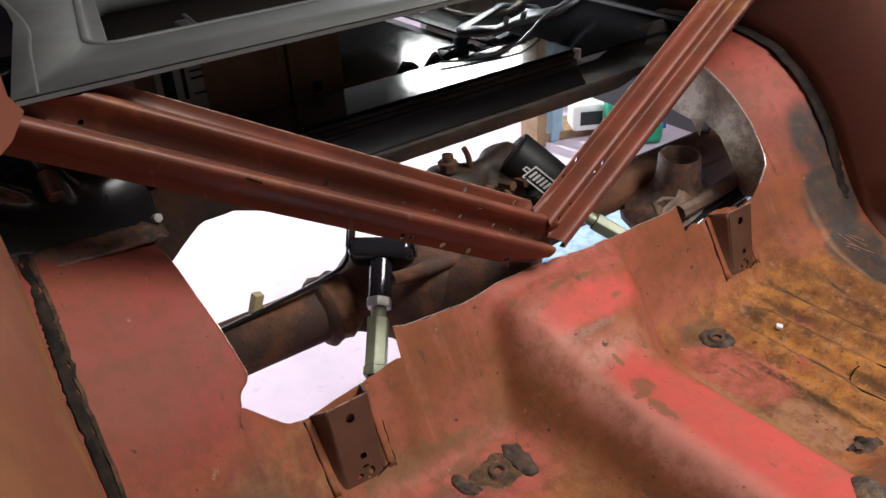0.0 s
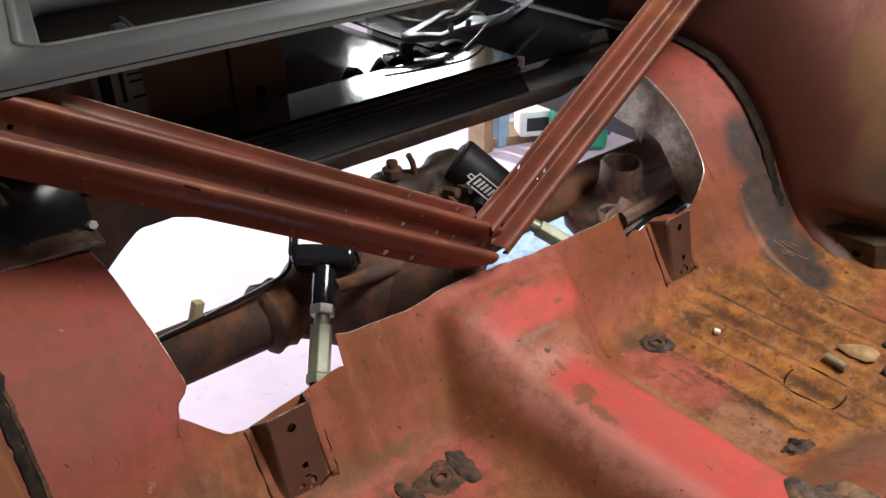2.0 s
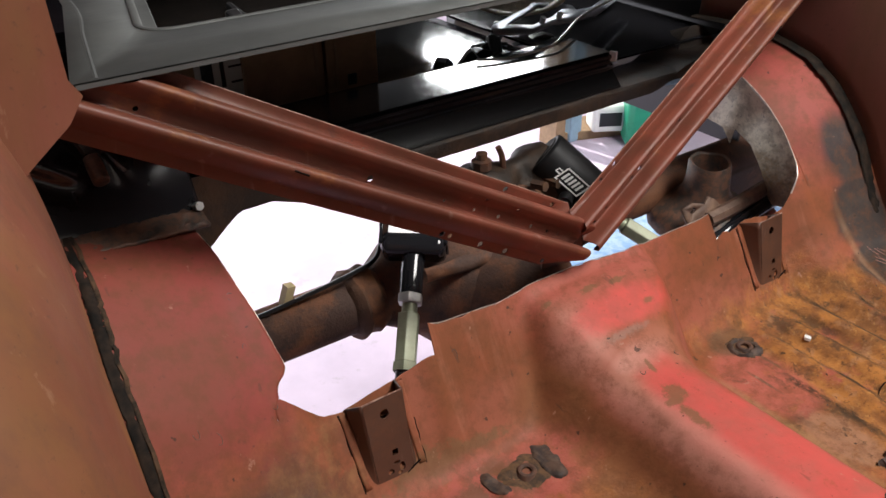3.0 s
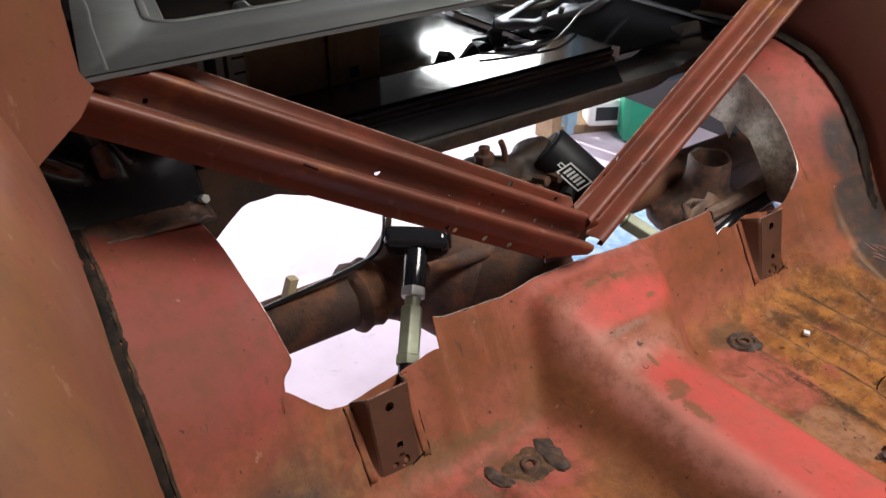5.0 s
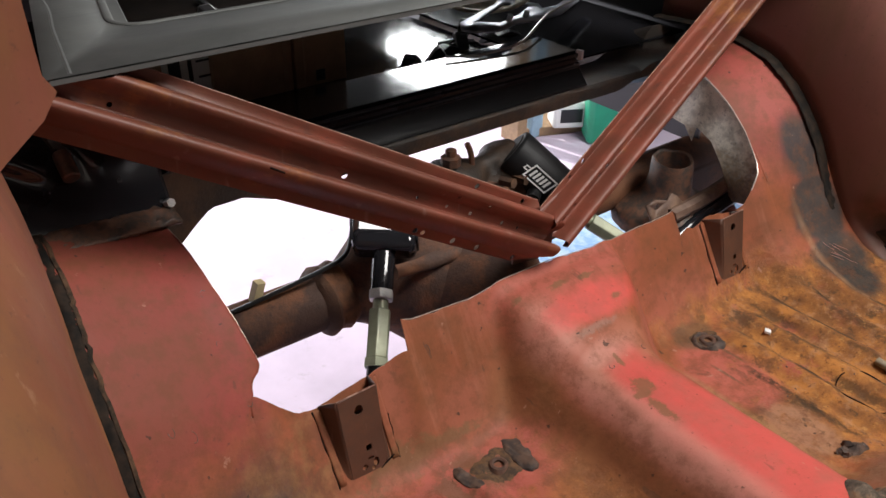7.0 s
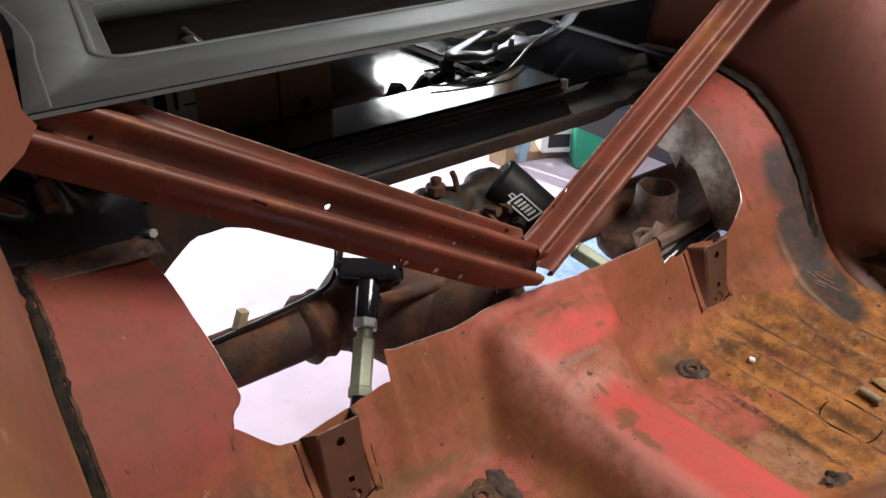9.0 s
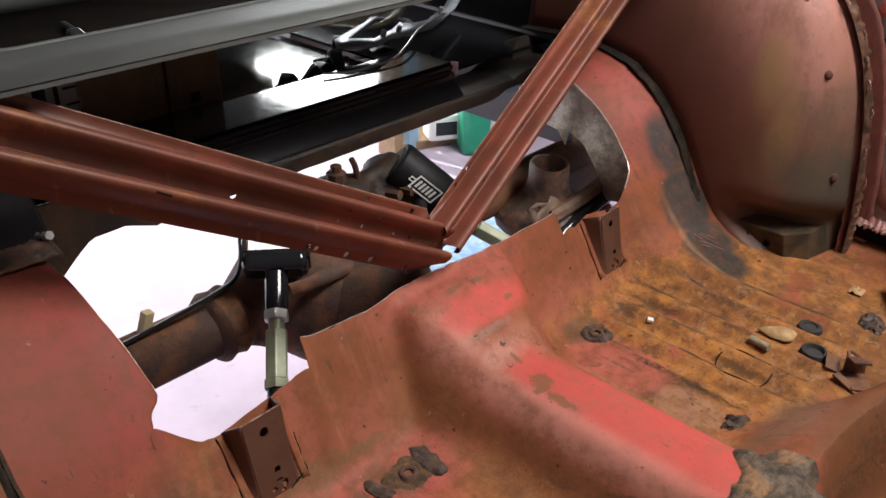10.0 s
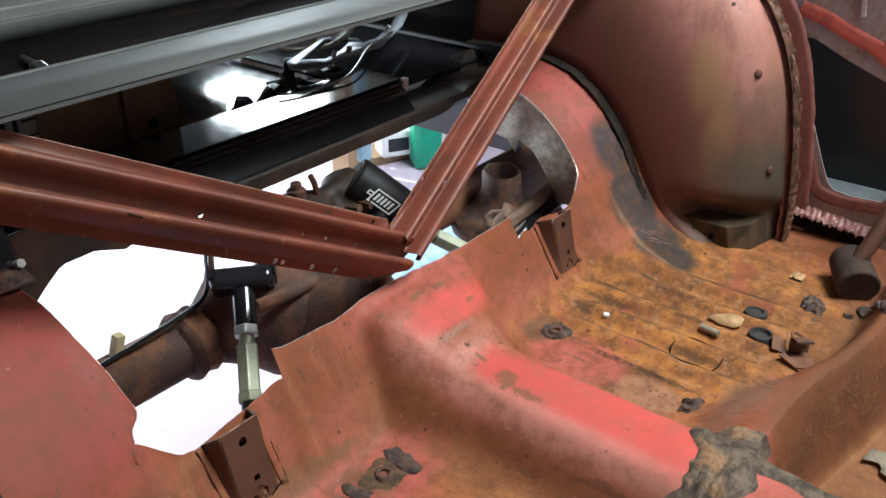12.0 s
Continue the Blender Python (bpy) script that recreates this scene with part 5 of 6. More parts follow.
# ---- trunk ----
def trunk_floor():
    t = thing("trunk_floor", "glossy black new trunk floor panel with a stepped front edge", "car panel")
    steps = ((1.128, 0.286), (1.130, 0.289), (1.146, 0.306), (1.1500, 0.3105), (1.1510, 0.314), (1.1485, 0.316), (1.1495, 0.318), (1.1535, 0.320), (1.1540, 0.326), (1.1515, 0.331), (1.1530, 0.335), (1.1600, 0.3375), (1.255, 0.338), (1.262, 0.330), (1.275, 0.296), (1.30, 0.288), (2.05, 0.285))
    part("front_step", grid(lambda i, u: (u, *steps[i]), list(range(5)), [-0.46, -0.3, 0.0, 0.285]), STEP_BLACK, t, "satin black front step", smooth=False, thick=0.002)
    part("pan", grid(lambda i, u: (u, *steps[i]), list(range(4, len(steps))), [-0.46, -0.3, 0.0, 0.285]), GLOSS_BLACK, t, smooth=False, thick=0.002)
    for y, z in ((1.1520, 0.3345), (1.1500, 0.3125)):
        part("rolled_edge", cable([(-0.46, y, z), (-0.1, y, z), (0.285, y, z)], 0.0016, 8, 2), GLOSS_BLACK, t, "glossy rolled edge")
    part("side_pan", box((0.35, 0.95, 0.004), pose(0.46, 1.68, 0.30)), GLOSS_BLACK, t, smooth=False)
    c = thing("rear_crossmember", "rusty brown frame crossmember behind the axle", "frame member")
    sec = ((1.1245, 0.261), (1.140, 0.256), (1.205, 0.250), (1.225, 0.258), (1.225, 0.278), (1.15, 0.2840), (1.128, 0.2845), (1.1245, 0.281), (1.1240, 0.272), (1.1245, 0.260))
    part("beam", grid(lambda i, u: (u, sec[i][0] + 0.002 * noise.noise(Vector((u * 20, i, 0))), sec[i][1] + (0.036 * smooth(u, 0.36, 0.46) + 0.040 * smooth(-u, 0.27, 0.38)) * (sec[i][1] < 0.262)), list(range(len(sec))), [-0.60 + 0.02 * k for k in range(61)]), OILY_IRON, c)
    part("corner_gusset", plate([(-0.60, 0.17), (-0.49, 0.190), (-0.443, 0.234), (-0.421, 0.254), (-0.411, 0.2625), (-0.398, 0.2725), (-0.385, 0.2775), (-0.373, 0.279), (-0.357, 0.2780), (-0.343, 0.2740), (-0.309, 0.2615), (-0.29, 0.266), (-0.29, 0.335), (-0.60, 0.335)], [], lambda u, v: Vector((u, 1.118, v))), OILY_IRON, c, "dark rusty corner gusset plate", smooth=False, thick=0.004)
    for s in (-1, 1):
        rail = thing("frame_rail", "rusty brown arched chassis rail over the axle", "frame member", "frame rails")
        e = 0.07 if s > 0 else 0.022
        pts = [(s * (0.52 + e), 0.62, -0.12), (s * (0.52 + e), 0.85, -0.05), (s * (0.51 + e), 0.97, 0.10), (s * (0.50 + e), 1.07, 0.225), (s * (0.495 + e), 1.20, 0.272), (s * (0.49 + e), 1.40, 0.21), (s * (0.48 + e), 1.9, 0.16)]
        bm = cable(pts if s < 0 else pts[4:], 0.052, 18, 8)
        part("rail", bm, OILY_IRON, rail)
        seam = [Vector(p) + Vector((-s * 0.051, 0, 0)) for p in (pts if s < 0 else pts[4:])]
        part("weld_seam", cable(seam, 0.004, 6, 8), OILY_IRON, rail)
    p = thing("side_filler_panel", "glossy black wheelhouse filler panel with a bolt", "car panel")

    def filler(u, v):
        x = -0.622 + 0.172 * u
        y = 1.064 + 0.026 * u + 0.10 * v ** 1.4
        z = 0.328 - 0.022 * u + 0.17 * v
        pleat = 0.020 * math.exp(-((u - 0.62 + 0.25 * v) / 0.10) ** 2) * smooth(v, 0.20, 0.55) + 0.016 * math.exp(-((v - 0.55 + 0.5 * u) / 0.09) ** 2) * (1 - smooth(u, 0.15, 0.45))
        return Vector((x, y + 0.02 * math.sin(u * 3.1) * v - pleat, z - 0.012 * math.sin(v * 3.1) * u + 0.006 * pleat))

    part("sheet", grid(filler, [k / 40 for k in range(41)], [k / 40 for k in range(41)]), GLOSS_BLACK, p, thick=0.003)
    bx = filler(0.42, 0.44)
    part("bolt", tube(bx + Vector((0, 0.004, 0.004)), bx + Vector((0.000, -0.024, -0.014)), 0.0095, seg=12), GREASE, p, "dark bolt head", bevel=0.002)
    cx = filler(0.97, 0.04)
    part("corner_bolt", tube(cx, cx + Vector((0.002, -0.012, 0.006)), 0.0055, seg=6), ZINC, p, "bright corner bolt", smooth=False)
    ledge = grid(lambda u, v: filler(u, 0.0) + Vector((0, -0.030 * (1 - v), -0.010 * (1 - v) + 0.004 + 0.004 * noise.noise(Vector((u * 20, v * 6, 1))))), [k / 40 for k in range(41)], [k / 8 for k in range(9)])
    part("ledge", ledge, GREASE, p, "rough rusty ledge under the panel", thick=0.004)


trunk_floor()


def carton(name, size, m, label, marks):
    b = thing(name, label, "box", "boxes in the trunk")
    part("carton", box(size, m), CARDBOARD, b, smooth=False, bevel=0.002)
    sx, sy, sz = (v / 2 for v in size)
    for kind, u, v, w, h in marks:
        part(kind, box((w, 0.0015, h), m @ pose(u, -sy - (0.003 if kind == "mark" else 0.001), v)), {"label": PAPER, "mark": INK, "tape": BOX_TAPE}[kind], b, smooth=False)
    return b


carton("cardboard_box", (0.135, 0.20, 0.19), pose(-0.19, 1.49, 0.380), "plain brown cardboard box on the black trunk floor", [("tape", 0.055, 0.0, 0.006, 0.18)])
carton("cardboard_box", (0.095, 0.22, 0.19), pose(-0.070, 1.50, 0.380), "brown cardboard box with a torn hole and ink mark", [("mark", -0.004, -0.075, 0.016, 0.018), ("mark", -0.006, 0.02, 0.02, 0.016), ("tape", -0.03, 0.0, 0.004, 0.18)])
carton("cardboard_box", (0.12, 0.10, 0.17), pose(-0.300, 1.45, 0.37), "cardboard box with a white printed shipping label", [("label", 0.012, -0.018, 0.084, 0.10), ("mark", -0.012, -0.010, 0.018, 0.05), ("mark", 0.012, -0.010, 0.006, 0.05), ("mark", 0.035, 0.005, 0.026, 0.003), ("mark", 0.035, -0.006, 0.026, 0.003), ("mark", 0.035, -0.030, 0.022, 0.003)])
carton("cardboard_box", (0.26, 0.16, 0.10), pose(0.13, 1.72, 0.42), "low cardboard box with a printed white label", [("label", 0.0, 0.005, 0.12, 0.045), ("mark", 0.0, 0.012, 0.10, 0.008), ("mark", 0.0, -0.004, 0.10, 0.006)])


# ---- rear axle ----
AX = Vector((0, 1.150, 0.050))


def rear_axle():
    a = thing("rear_axle", "rusty brown live rear axle with a cast differential housing", "axle")
    along = Matrix.Translation(AX) @ pose(0, 0, 0, 0, 90, 0)
    tubes = ((0.041, -0.80), (0.042, -0.245), (0.046, -0.235), (0.047, -0.205), (0.046, -0.195), (0.056, -0.175), (0.085, -0.135), (0.118, -0.10), (0.128, -0.05), (0.128, 0.05), (0.118, 0.10), (0.085, 0.135), (0.058, 0.175), (0.046, 0.195), (0.052, 0.205), (0.050, 0.235), (0.041, 0.245), (0.041, 0.80))
    bm = lathe(tubes, along, 40)
    rough_up(bm, 0.004, 25)
    housing = part("housing", bm, IRON, a)
    weld = lathe(((0.040, -0.246), (0.050, -0.241), (0.055, -0.231), (0.051, -0.222), (0.052, -0.214), (0.056, -0.206), (0.050, -0.197), (0.044, -0.192)), along, 40)
    rough_up(weld, 0.005, 45)
    part("weld_collar", weld, COLLAR_RUST, a, "lumpy orange-rusted weld collar")
    cover = lathe(((0.0, 0.10), (0.06, 0.095), (0.09, 0.07), (0.102, 0.035), (0.114, 0.03), (0.114, 0.0)), Matrix.Translation(AX + Vector((0.03, 0.09, -0.02))) @ pose(0, 0, 0, -90, 0, 0), 32)
    part("cover", cover, IRON, a, "pressed rear cover")
    snout = lathe(((0.115, 0.0), (0.095, 0.10), (0.062, 0.16), (0.052, 0.24), (0.058, 0.25), (0.058, 0.27), (0.0, 0.275)), Matrix.Translation(AX + Vector((0, -0.03, -0.01))) @ pose(0, 0, 0, 90, 0, 0), 32)
    rough_up(snout, 0.003, 30)
    part("pinion_snout", snout, IRON, a)
    crest = ((-0.10, 0.15), (-0.075, 0.195), (-0.045, 0.214), (-0.005, 0.218), (0.03, 0.207), (0.07, 0.204), (0.10, 0.210), (0.138, 0.220), (0.160, 0.202), (0.185, 0.12))

    def web(u, v):
        x = -0.055 + 0.240 * u
        top = smooth_table(crest, x, 0.010)
        ang = math.pi * v
        p = Vector((x, 1.152 - (0.052 + 0.014 * math.sin(x * 60)) * math.cos(ang), 0.07 + (top - 0.07) * math.sin(ang) ** 0.6))
        return p + noise.noise_vector(p * 32) * 0.007

    part("cast_web", grid(web, [k / 48 for k in range(49)], [k / 20 for k in range(21)]), OILY_IRON, a, "lumpy dark cast upper web")
    def ledge(u, v):
        x = -0.165 + 0.20 * u
        ang = math.pi * v
        p = Vector((x, 1.050 - 0.012 * math.sin(ang) * (0.6 + 0.4 * math.sin(u * 3.0)), 0.128 - 0.018 * u - 0.012 * math.cos(ang)))
        return p + noise.noise_vector(p * 40) * 0.004

    part("cast_ledge", grid(ledge, [k / 40 for k in range(41)], [k / 10 for k in range(11)]), IRON, a, "rusty cast ledge on the housing")
    part("stay_bar", cable([(0.040, 1.03, 0.165), (0.055, 1.02, 0.10), (0.065, 1.01, 0.04)], 0.0075, 8, 5), SATIN_BLACK, a, "dark stay bar")
    for x in (0.090, 0.118):
        part("web_bolt", tube((x, 1.085, 0.178 - 0.12 * (x - 0.09)), (x - 0.004, 1.110, 0.174), 0.0085, seg=6), FRAME_IRON, a, smooth=False)
    seat = lathe(((0.098, -0.072), (0.092, -0.050), (0.072, -0.034), (0.052, -0.022), (0.043, -0.006), (0.039, 0.014), (0.0375, 0.048), (0.0355, 0.052), (0.032, 0.050), (0.0295, 0.040), (0.029, -0.03)), Matrix.Translation((0.452, 1.052, 0.085)) @ pose(0, 0, 0, 4, -4, 0), 36)
    rough_up(seat, 0.003, 40)
    part("spring_seat", seat, GREASE, a, "greasy cup-shaped coil spring seat")
    part("spring_perch", box((0.30, 0.10, 0.15), pose(0.67, 1.16, -0.015, 4, 0, 0)), FRAME_IRON, a, smooth=False, bevel=0.015)
    pale = [(0.325, 0.105), (0.352, 0.108), (0.385, 0.097), (0.394, 0.108), (0.408, 0.100), (0.441, 0.068), (0.43, 0.04), (0.40, 0.0), (0.36, 0.01), (0.345, 0.06)]
    part("link_plate", plate(pale, [ring_points(0.352, 0.094, 0.008, 0.005, 9)], lambda u, v: Vector((u + 0.012, 1.0 + 0.2 * (v - 0.05), v - 0.014))), LINK_TAN, a, "pale worn link plate", thick=0.005)
    part("link_strap", cable([(0.395, 0.996, 0.058), (0.46, 0.992, 0.066), (0.54, 0.994, 0.076), (0.64, 1.0, 0.090)], 0.014, 8, 5), LINK_TAN, a, "worn brown link strap")
    part("lower_link", cable([(0.395, 0.985, 0.010), (0.45, 0.982, 0.032), (0.53, 0.984, 0.048), (0.64, 0.99, 0.062)], 0.017, 10, 5), GLOSS_BLACK, a, "glossy black lower link")
    bush = Matrix.Translation((0.545, 0.984, 0.008)) @ pose(0, 0, 0, 70, 0, 60)
    part("shock_mount", lathe(((0.0, -0.03), (0.024, -0.03), (0.030, -0.02), (0.031, 0.015), (0.027, 0.024), (0.018, 0.026)), bush, 24), PINK, a, "pale mount bush")
    part("mount_eye", lathe(((0.018, 0.026), (0.017, 0.018), (0.0, 0.016)), bush, 20), DARK_RED, a, "dark red bush eye")
    vent = cable([Vector((0.050, 1.14, 0.190)), Vector((0.045, 1.14, 0.222)), Vector((0.037, 1.14, 0.240))], 0.005, 8)
    part("vent", vent, IRON, a)
    part("fitting", lathe(((0.016, 0.0), (0.016, 0.014), (0.009, 0.016), (0.009, 0.026), (0.0, 0.027)), Matrix.Translation(Vector((0.005, 1.14, 0.213))), 8), IRON, a)
    line = [(-0.70, 1.135, 0.095), (-0.45, 1.14, 0.094), (-0.36, 1.140, 0.098), (-0.311, 1.136, 0.105), (-0.233, 1.132, 0.117), (-0.197, 1.132, 0.128), (-0.183, 1.135, 0.158), (-0.176, 1.140, 0.190), (-0.15, 1.15, 0.225), (-0.05, 1.16, 0.20)]
    part("brake_line", cable(line, 0.0034, 8), SATIN_BLACK, a, "thin black brake line")
    part("tape_tab", box((0.014, 0.012, 0.034), pose(-0.333, 1.150, 0.108, 10, 14, 10)), TAPE, a, "tan tape flag", smooth=False)


rear_axle()


def control_arm(s):
    c = thing("upper_control_arm", "adjustable control arm with black ends and an olive hex adjuster", "suspension arm", "upper control arms")
    top, nut = Vector((s * 0.150, 1.095, 0.166 if s < 0 else 0.150)), Vector((s * 0.198, 1.038, 0.108))
    d = (nut - top).normalized()
    low = nut + d * 0.092
    across = Vector((0.77, 0.64 * s, 0.0)).normalized()
    if s < 0:
        up = (-d - across * -d.dot(across)).normalized()
        m = Matrix.Translation(top + up * -0.012) @ Matrix((across, up.cross(across), up)).transposed().to_4x4()
        part("clevis_base", box((0.092, 0.050, 0.032), m @ pose(0, 0, -0.005)), GLOSS_BLACK, c, bevel=0.010)
        face_n = Vector((-0.10, -0.69, 0.71)).normalized()
        side = (across - face_n * across.dot(face_n)).normalized()
        rise = face_n.cross(side)
        foot = m @ Vector((0, 0.004, 0.010))
        web = Matrix.Translation(foot + rise * 0.028) @ Matrix((side, rise, face_n)).transposed().to_4x4()
        part("clevis_web", box((0.084, 0.056, 0.004), web), GLOSS_BLACK, c, "flat glossy plate between the ears", smooth=False, bevel=0.001)
        for e in (-1, 1):
            part("clevis_ear", box((0.005, 0.046, 0.085), m @ pose(e * 0.0465, 0, 0.036)), GLOSS_BLACK, c, bevel=0.0015)
    else:
        part("bush_housing", tube((0.130, 1.140, 0.205), (0.210, 1.046, 0.104), 0.041, seg=40), MATT_BLACK, c, bevel=0.005)
        axis = Vector((0.080, -0.094, -0.101)).normalized()
        eye = Vector((0.130, 1.140, 0.205))
        part("bush_face", lathe(((0.0, 0.006), (0.012, 0.006), (0.013, 0.002), (0.030, 0.002), (0.032, 0.0)), Matrix.Translation(eye) @ (-axis).to_track_quat("Z", "Y").to_matrix().to_4x4(), 28), RUBBER, c, "dark rubber bush face")
    if s > 0:
        part("bush_sleeve", tube(top - across * 0.052, top + across * 0.052, 0.012, seg=16), SATIN_BLACK, c)
    part("shank", tube(top + d * 0.02, nut - d * 0.006, 0.0165, seg=24), GLOSS_BLACK, c)
    part("jam_nut", tube(nut - d * 0.006, nut + d * 0.008, 0.0185, seg=6), ZINC, c, "bright zinc hex jam nut", smooth=False, bevel=0.0015)
    part("thread", tube(nut, nut + d * 0.03, 0.011, seg=16), OLIVE, c)
    part("hex_adjuster", tube(nut + d * 0.022, low, 0.0165, seg=6), OLIVE, c, "olive zinc hex adjuster", smooth=False, bevel=0.002)
    part("lower_nut", tube(low, low + d * 0.012, 0.018, seg=6), OLIVE, c, smooth=False)
    part("lower_rod", tube(low + d * 0.01, low + d * 0.12, 0.013, seg=16), SATIN_BLACK, c)
    if s > 0:
        mid, n = Vector((0.152, 1.114, 0.177)), Vector((-0.66, -0.62, 0.36)).normalized()
        u = Vector((0.080, -0.094, -0.101)).normalized()
        n = (n - u * n.dot(u)).normalized()
        v = n.cross(u)
        m = Matrix.Translation(mid + n * 0.042 + u * 0.016) @ Matrix((u, v, n)).transposed().to_4x4() @ Matrix.Diagonal((0.82, 0.82, 1, 1))
        badge = new("badge")
        badge.parent = c
        badge["label"] = "white outlined maker's badge on the black housing"
        bm = bmesh.new()
        def slab(pts, bm):
            low = [bm.verts.new(m @ Vector((x + 0.25 * y, y, -0.0006))) for x, y in pts]
            high = [bm.verts.new(m @ Vector((x + 0.25 * y, y, 0.0008))) for x, y in pts]
            bm.faces.new(high)
            for k in range(len(pts)):
                bm.faces.new((low[k], low[(k + 1) % len(pts)], high[(k + 1) % len(pts)], high[k]))
        for x0, y0, x1, y1 in ((-0.026, 0.0135, 0.026, 0.0165), (-0.026, -0.0165, 0.026, -0.0135), (-0.0290, -0.0165, -0.026, 0.0165), (0.026, -0.0165, 0.0290, 0.0165), (-0.038, -0.005, -0.029, -0.0025), (-0.038, 0.0025, -0.029, 0.005), (-0.040, -0.005, -0.038, 0.005)):
            slab([(x0, y0), (x1, y0), (x1, y1), (x0, y1)], bm)
        part("border", bm, WHITE, badge, smooth=False)
        bm = bmesh.new()
        for k in range(5):
            x0, y0, x1, y1 = -0.0205 + 0.0088 * k, -0.0088, -0.0158 + 0.0088 * k, 0.0088
            slab([(x0, y0), (x1, y0), (x1, y1), (x0, y1)], bm)
        part("bars", bm, WHITE, badge, smooth=False)


for arm_side in (-1, 1):
    control_arm(arm_side)


# ---- torn inner sheet at the far wheelhouse ----
def torn_sheet():
    p = thing("torn_inner_sheet", "torn scuffed grey sheet metal behind the cut wheelhouse edge", "sheet metal")
    out = [(1.20, 0.285), (1.20, 0.19), (1.132, 0.172), (1.095, 0.165), (1.074, 0.140), (1.071, 0.168), (1.035, 0.150), (1.005, 0.118), (0.985, 0.085), (0.974, 0.055), (0.93, 0.060), (0.885, 0.07), (0.885, 0.125), (0.91, 0.175), (0.95, 0.225), (1.0, 0.262), (1.06, 0.283)]
    part("sheet", plate(out, [], lambda u, v: Vector((0.535 + 0.01 * noise.noise(Vector((u * 12, v * 12, 0))), u, v))), SHEET, p, thick=0.0015)


torn_sheet()


# ---- loose things on the floor ----
def on_floor(x, y, lift=0.0):
    return Vector((x, y, height(x, y) + lift))


def scraper():
    t = thing("scraper", "broad steel scraper with a grey and red rubber handle", "hand tool")
    base = on_floor(0.352, 0.258, 0.008)
    m = Matrix.Translation(base) @ pose(0, 0, 0, 0, 0, -12)
    blade = [(-0.012, -0.012), (0.008, -0.012), (0.012, 0.012), (-0.012, 0.012), (-0.022, 0.034), (-0.055, 0.032), (-0.048, 0.022), (-0.044, 0.012), (-0.052, 0.004), (-0.060, 0.003), (-0.066, -0.02), (-0.05, -0.036), (-0.028, -0.030)]
    part("blade", plate(blade, [ring_points(-0.052, -0.018, 0.003, 0.003, 8)], lambda u, v: m @ Vector((u, v, 0.0))), BLADE, t, thick=0.0015)
    grip = lathe(((0.0, 0.0), (0.010, 0.0), (0.0125, 0.02), (0.0105, 0.05), (0.0130, 0.085), (0.011, 0.105), (0.0, 0.106)), m @ pose(0.012, 0, 0.006, 0, 90, 0), 16)
    part("grip", grip, TOOL_GREY, t)
    part("collar", tube(m @ Vector((-0.004, 0, 0.004)), m @ Vector((0.018, 0, 0.006)), 0.0135, seg=16), TOOL_RED, t, "red rubber collar")
    part("inlay", box((0.034, 0.008, 0.004), m @ pose(0.066, 0, 0.0165)), TOOL_RED, t, "red rubber inlay", smooth=False, bevel=0.001)
    part("cap", tube(m @ Vector((0.114, 0, 0.006)), m @ Vector((0.128, 0, 0.006)), 0.0115, 0.009, 16), ZINC, t, "bright metal end cap")


def mallet():
    t = thing("mallet", "dark rubber mallet with a red-brown handle leaning on the sill", "hand tool")
    c = Vector((0.640, 0.428, height(0.640, 0.428) + 0.034))
    d = Vector((-0.62, -0.35, -0.12)).normalized()
    part("head", tube(c - d * 0.045, c + d * 0.040, 0.032, 0.036, 28), MALLET_BROWN, t, bevel=0.004)
    bm = cable([c + Vector((0.0, 0.0, 0.02)), c + Vector((0.05, -0.02, 0.09)), Vector((0.775, 0.395, 0.235))], 0.014, 10)
    part("handle", bm, BRACKET_PAINT, t)


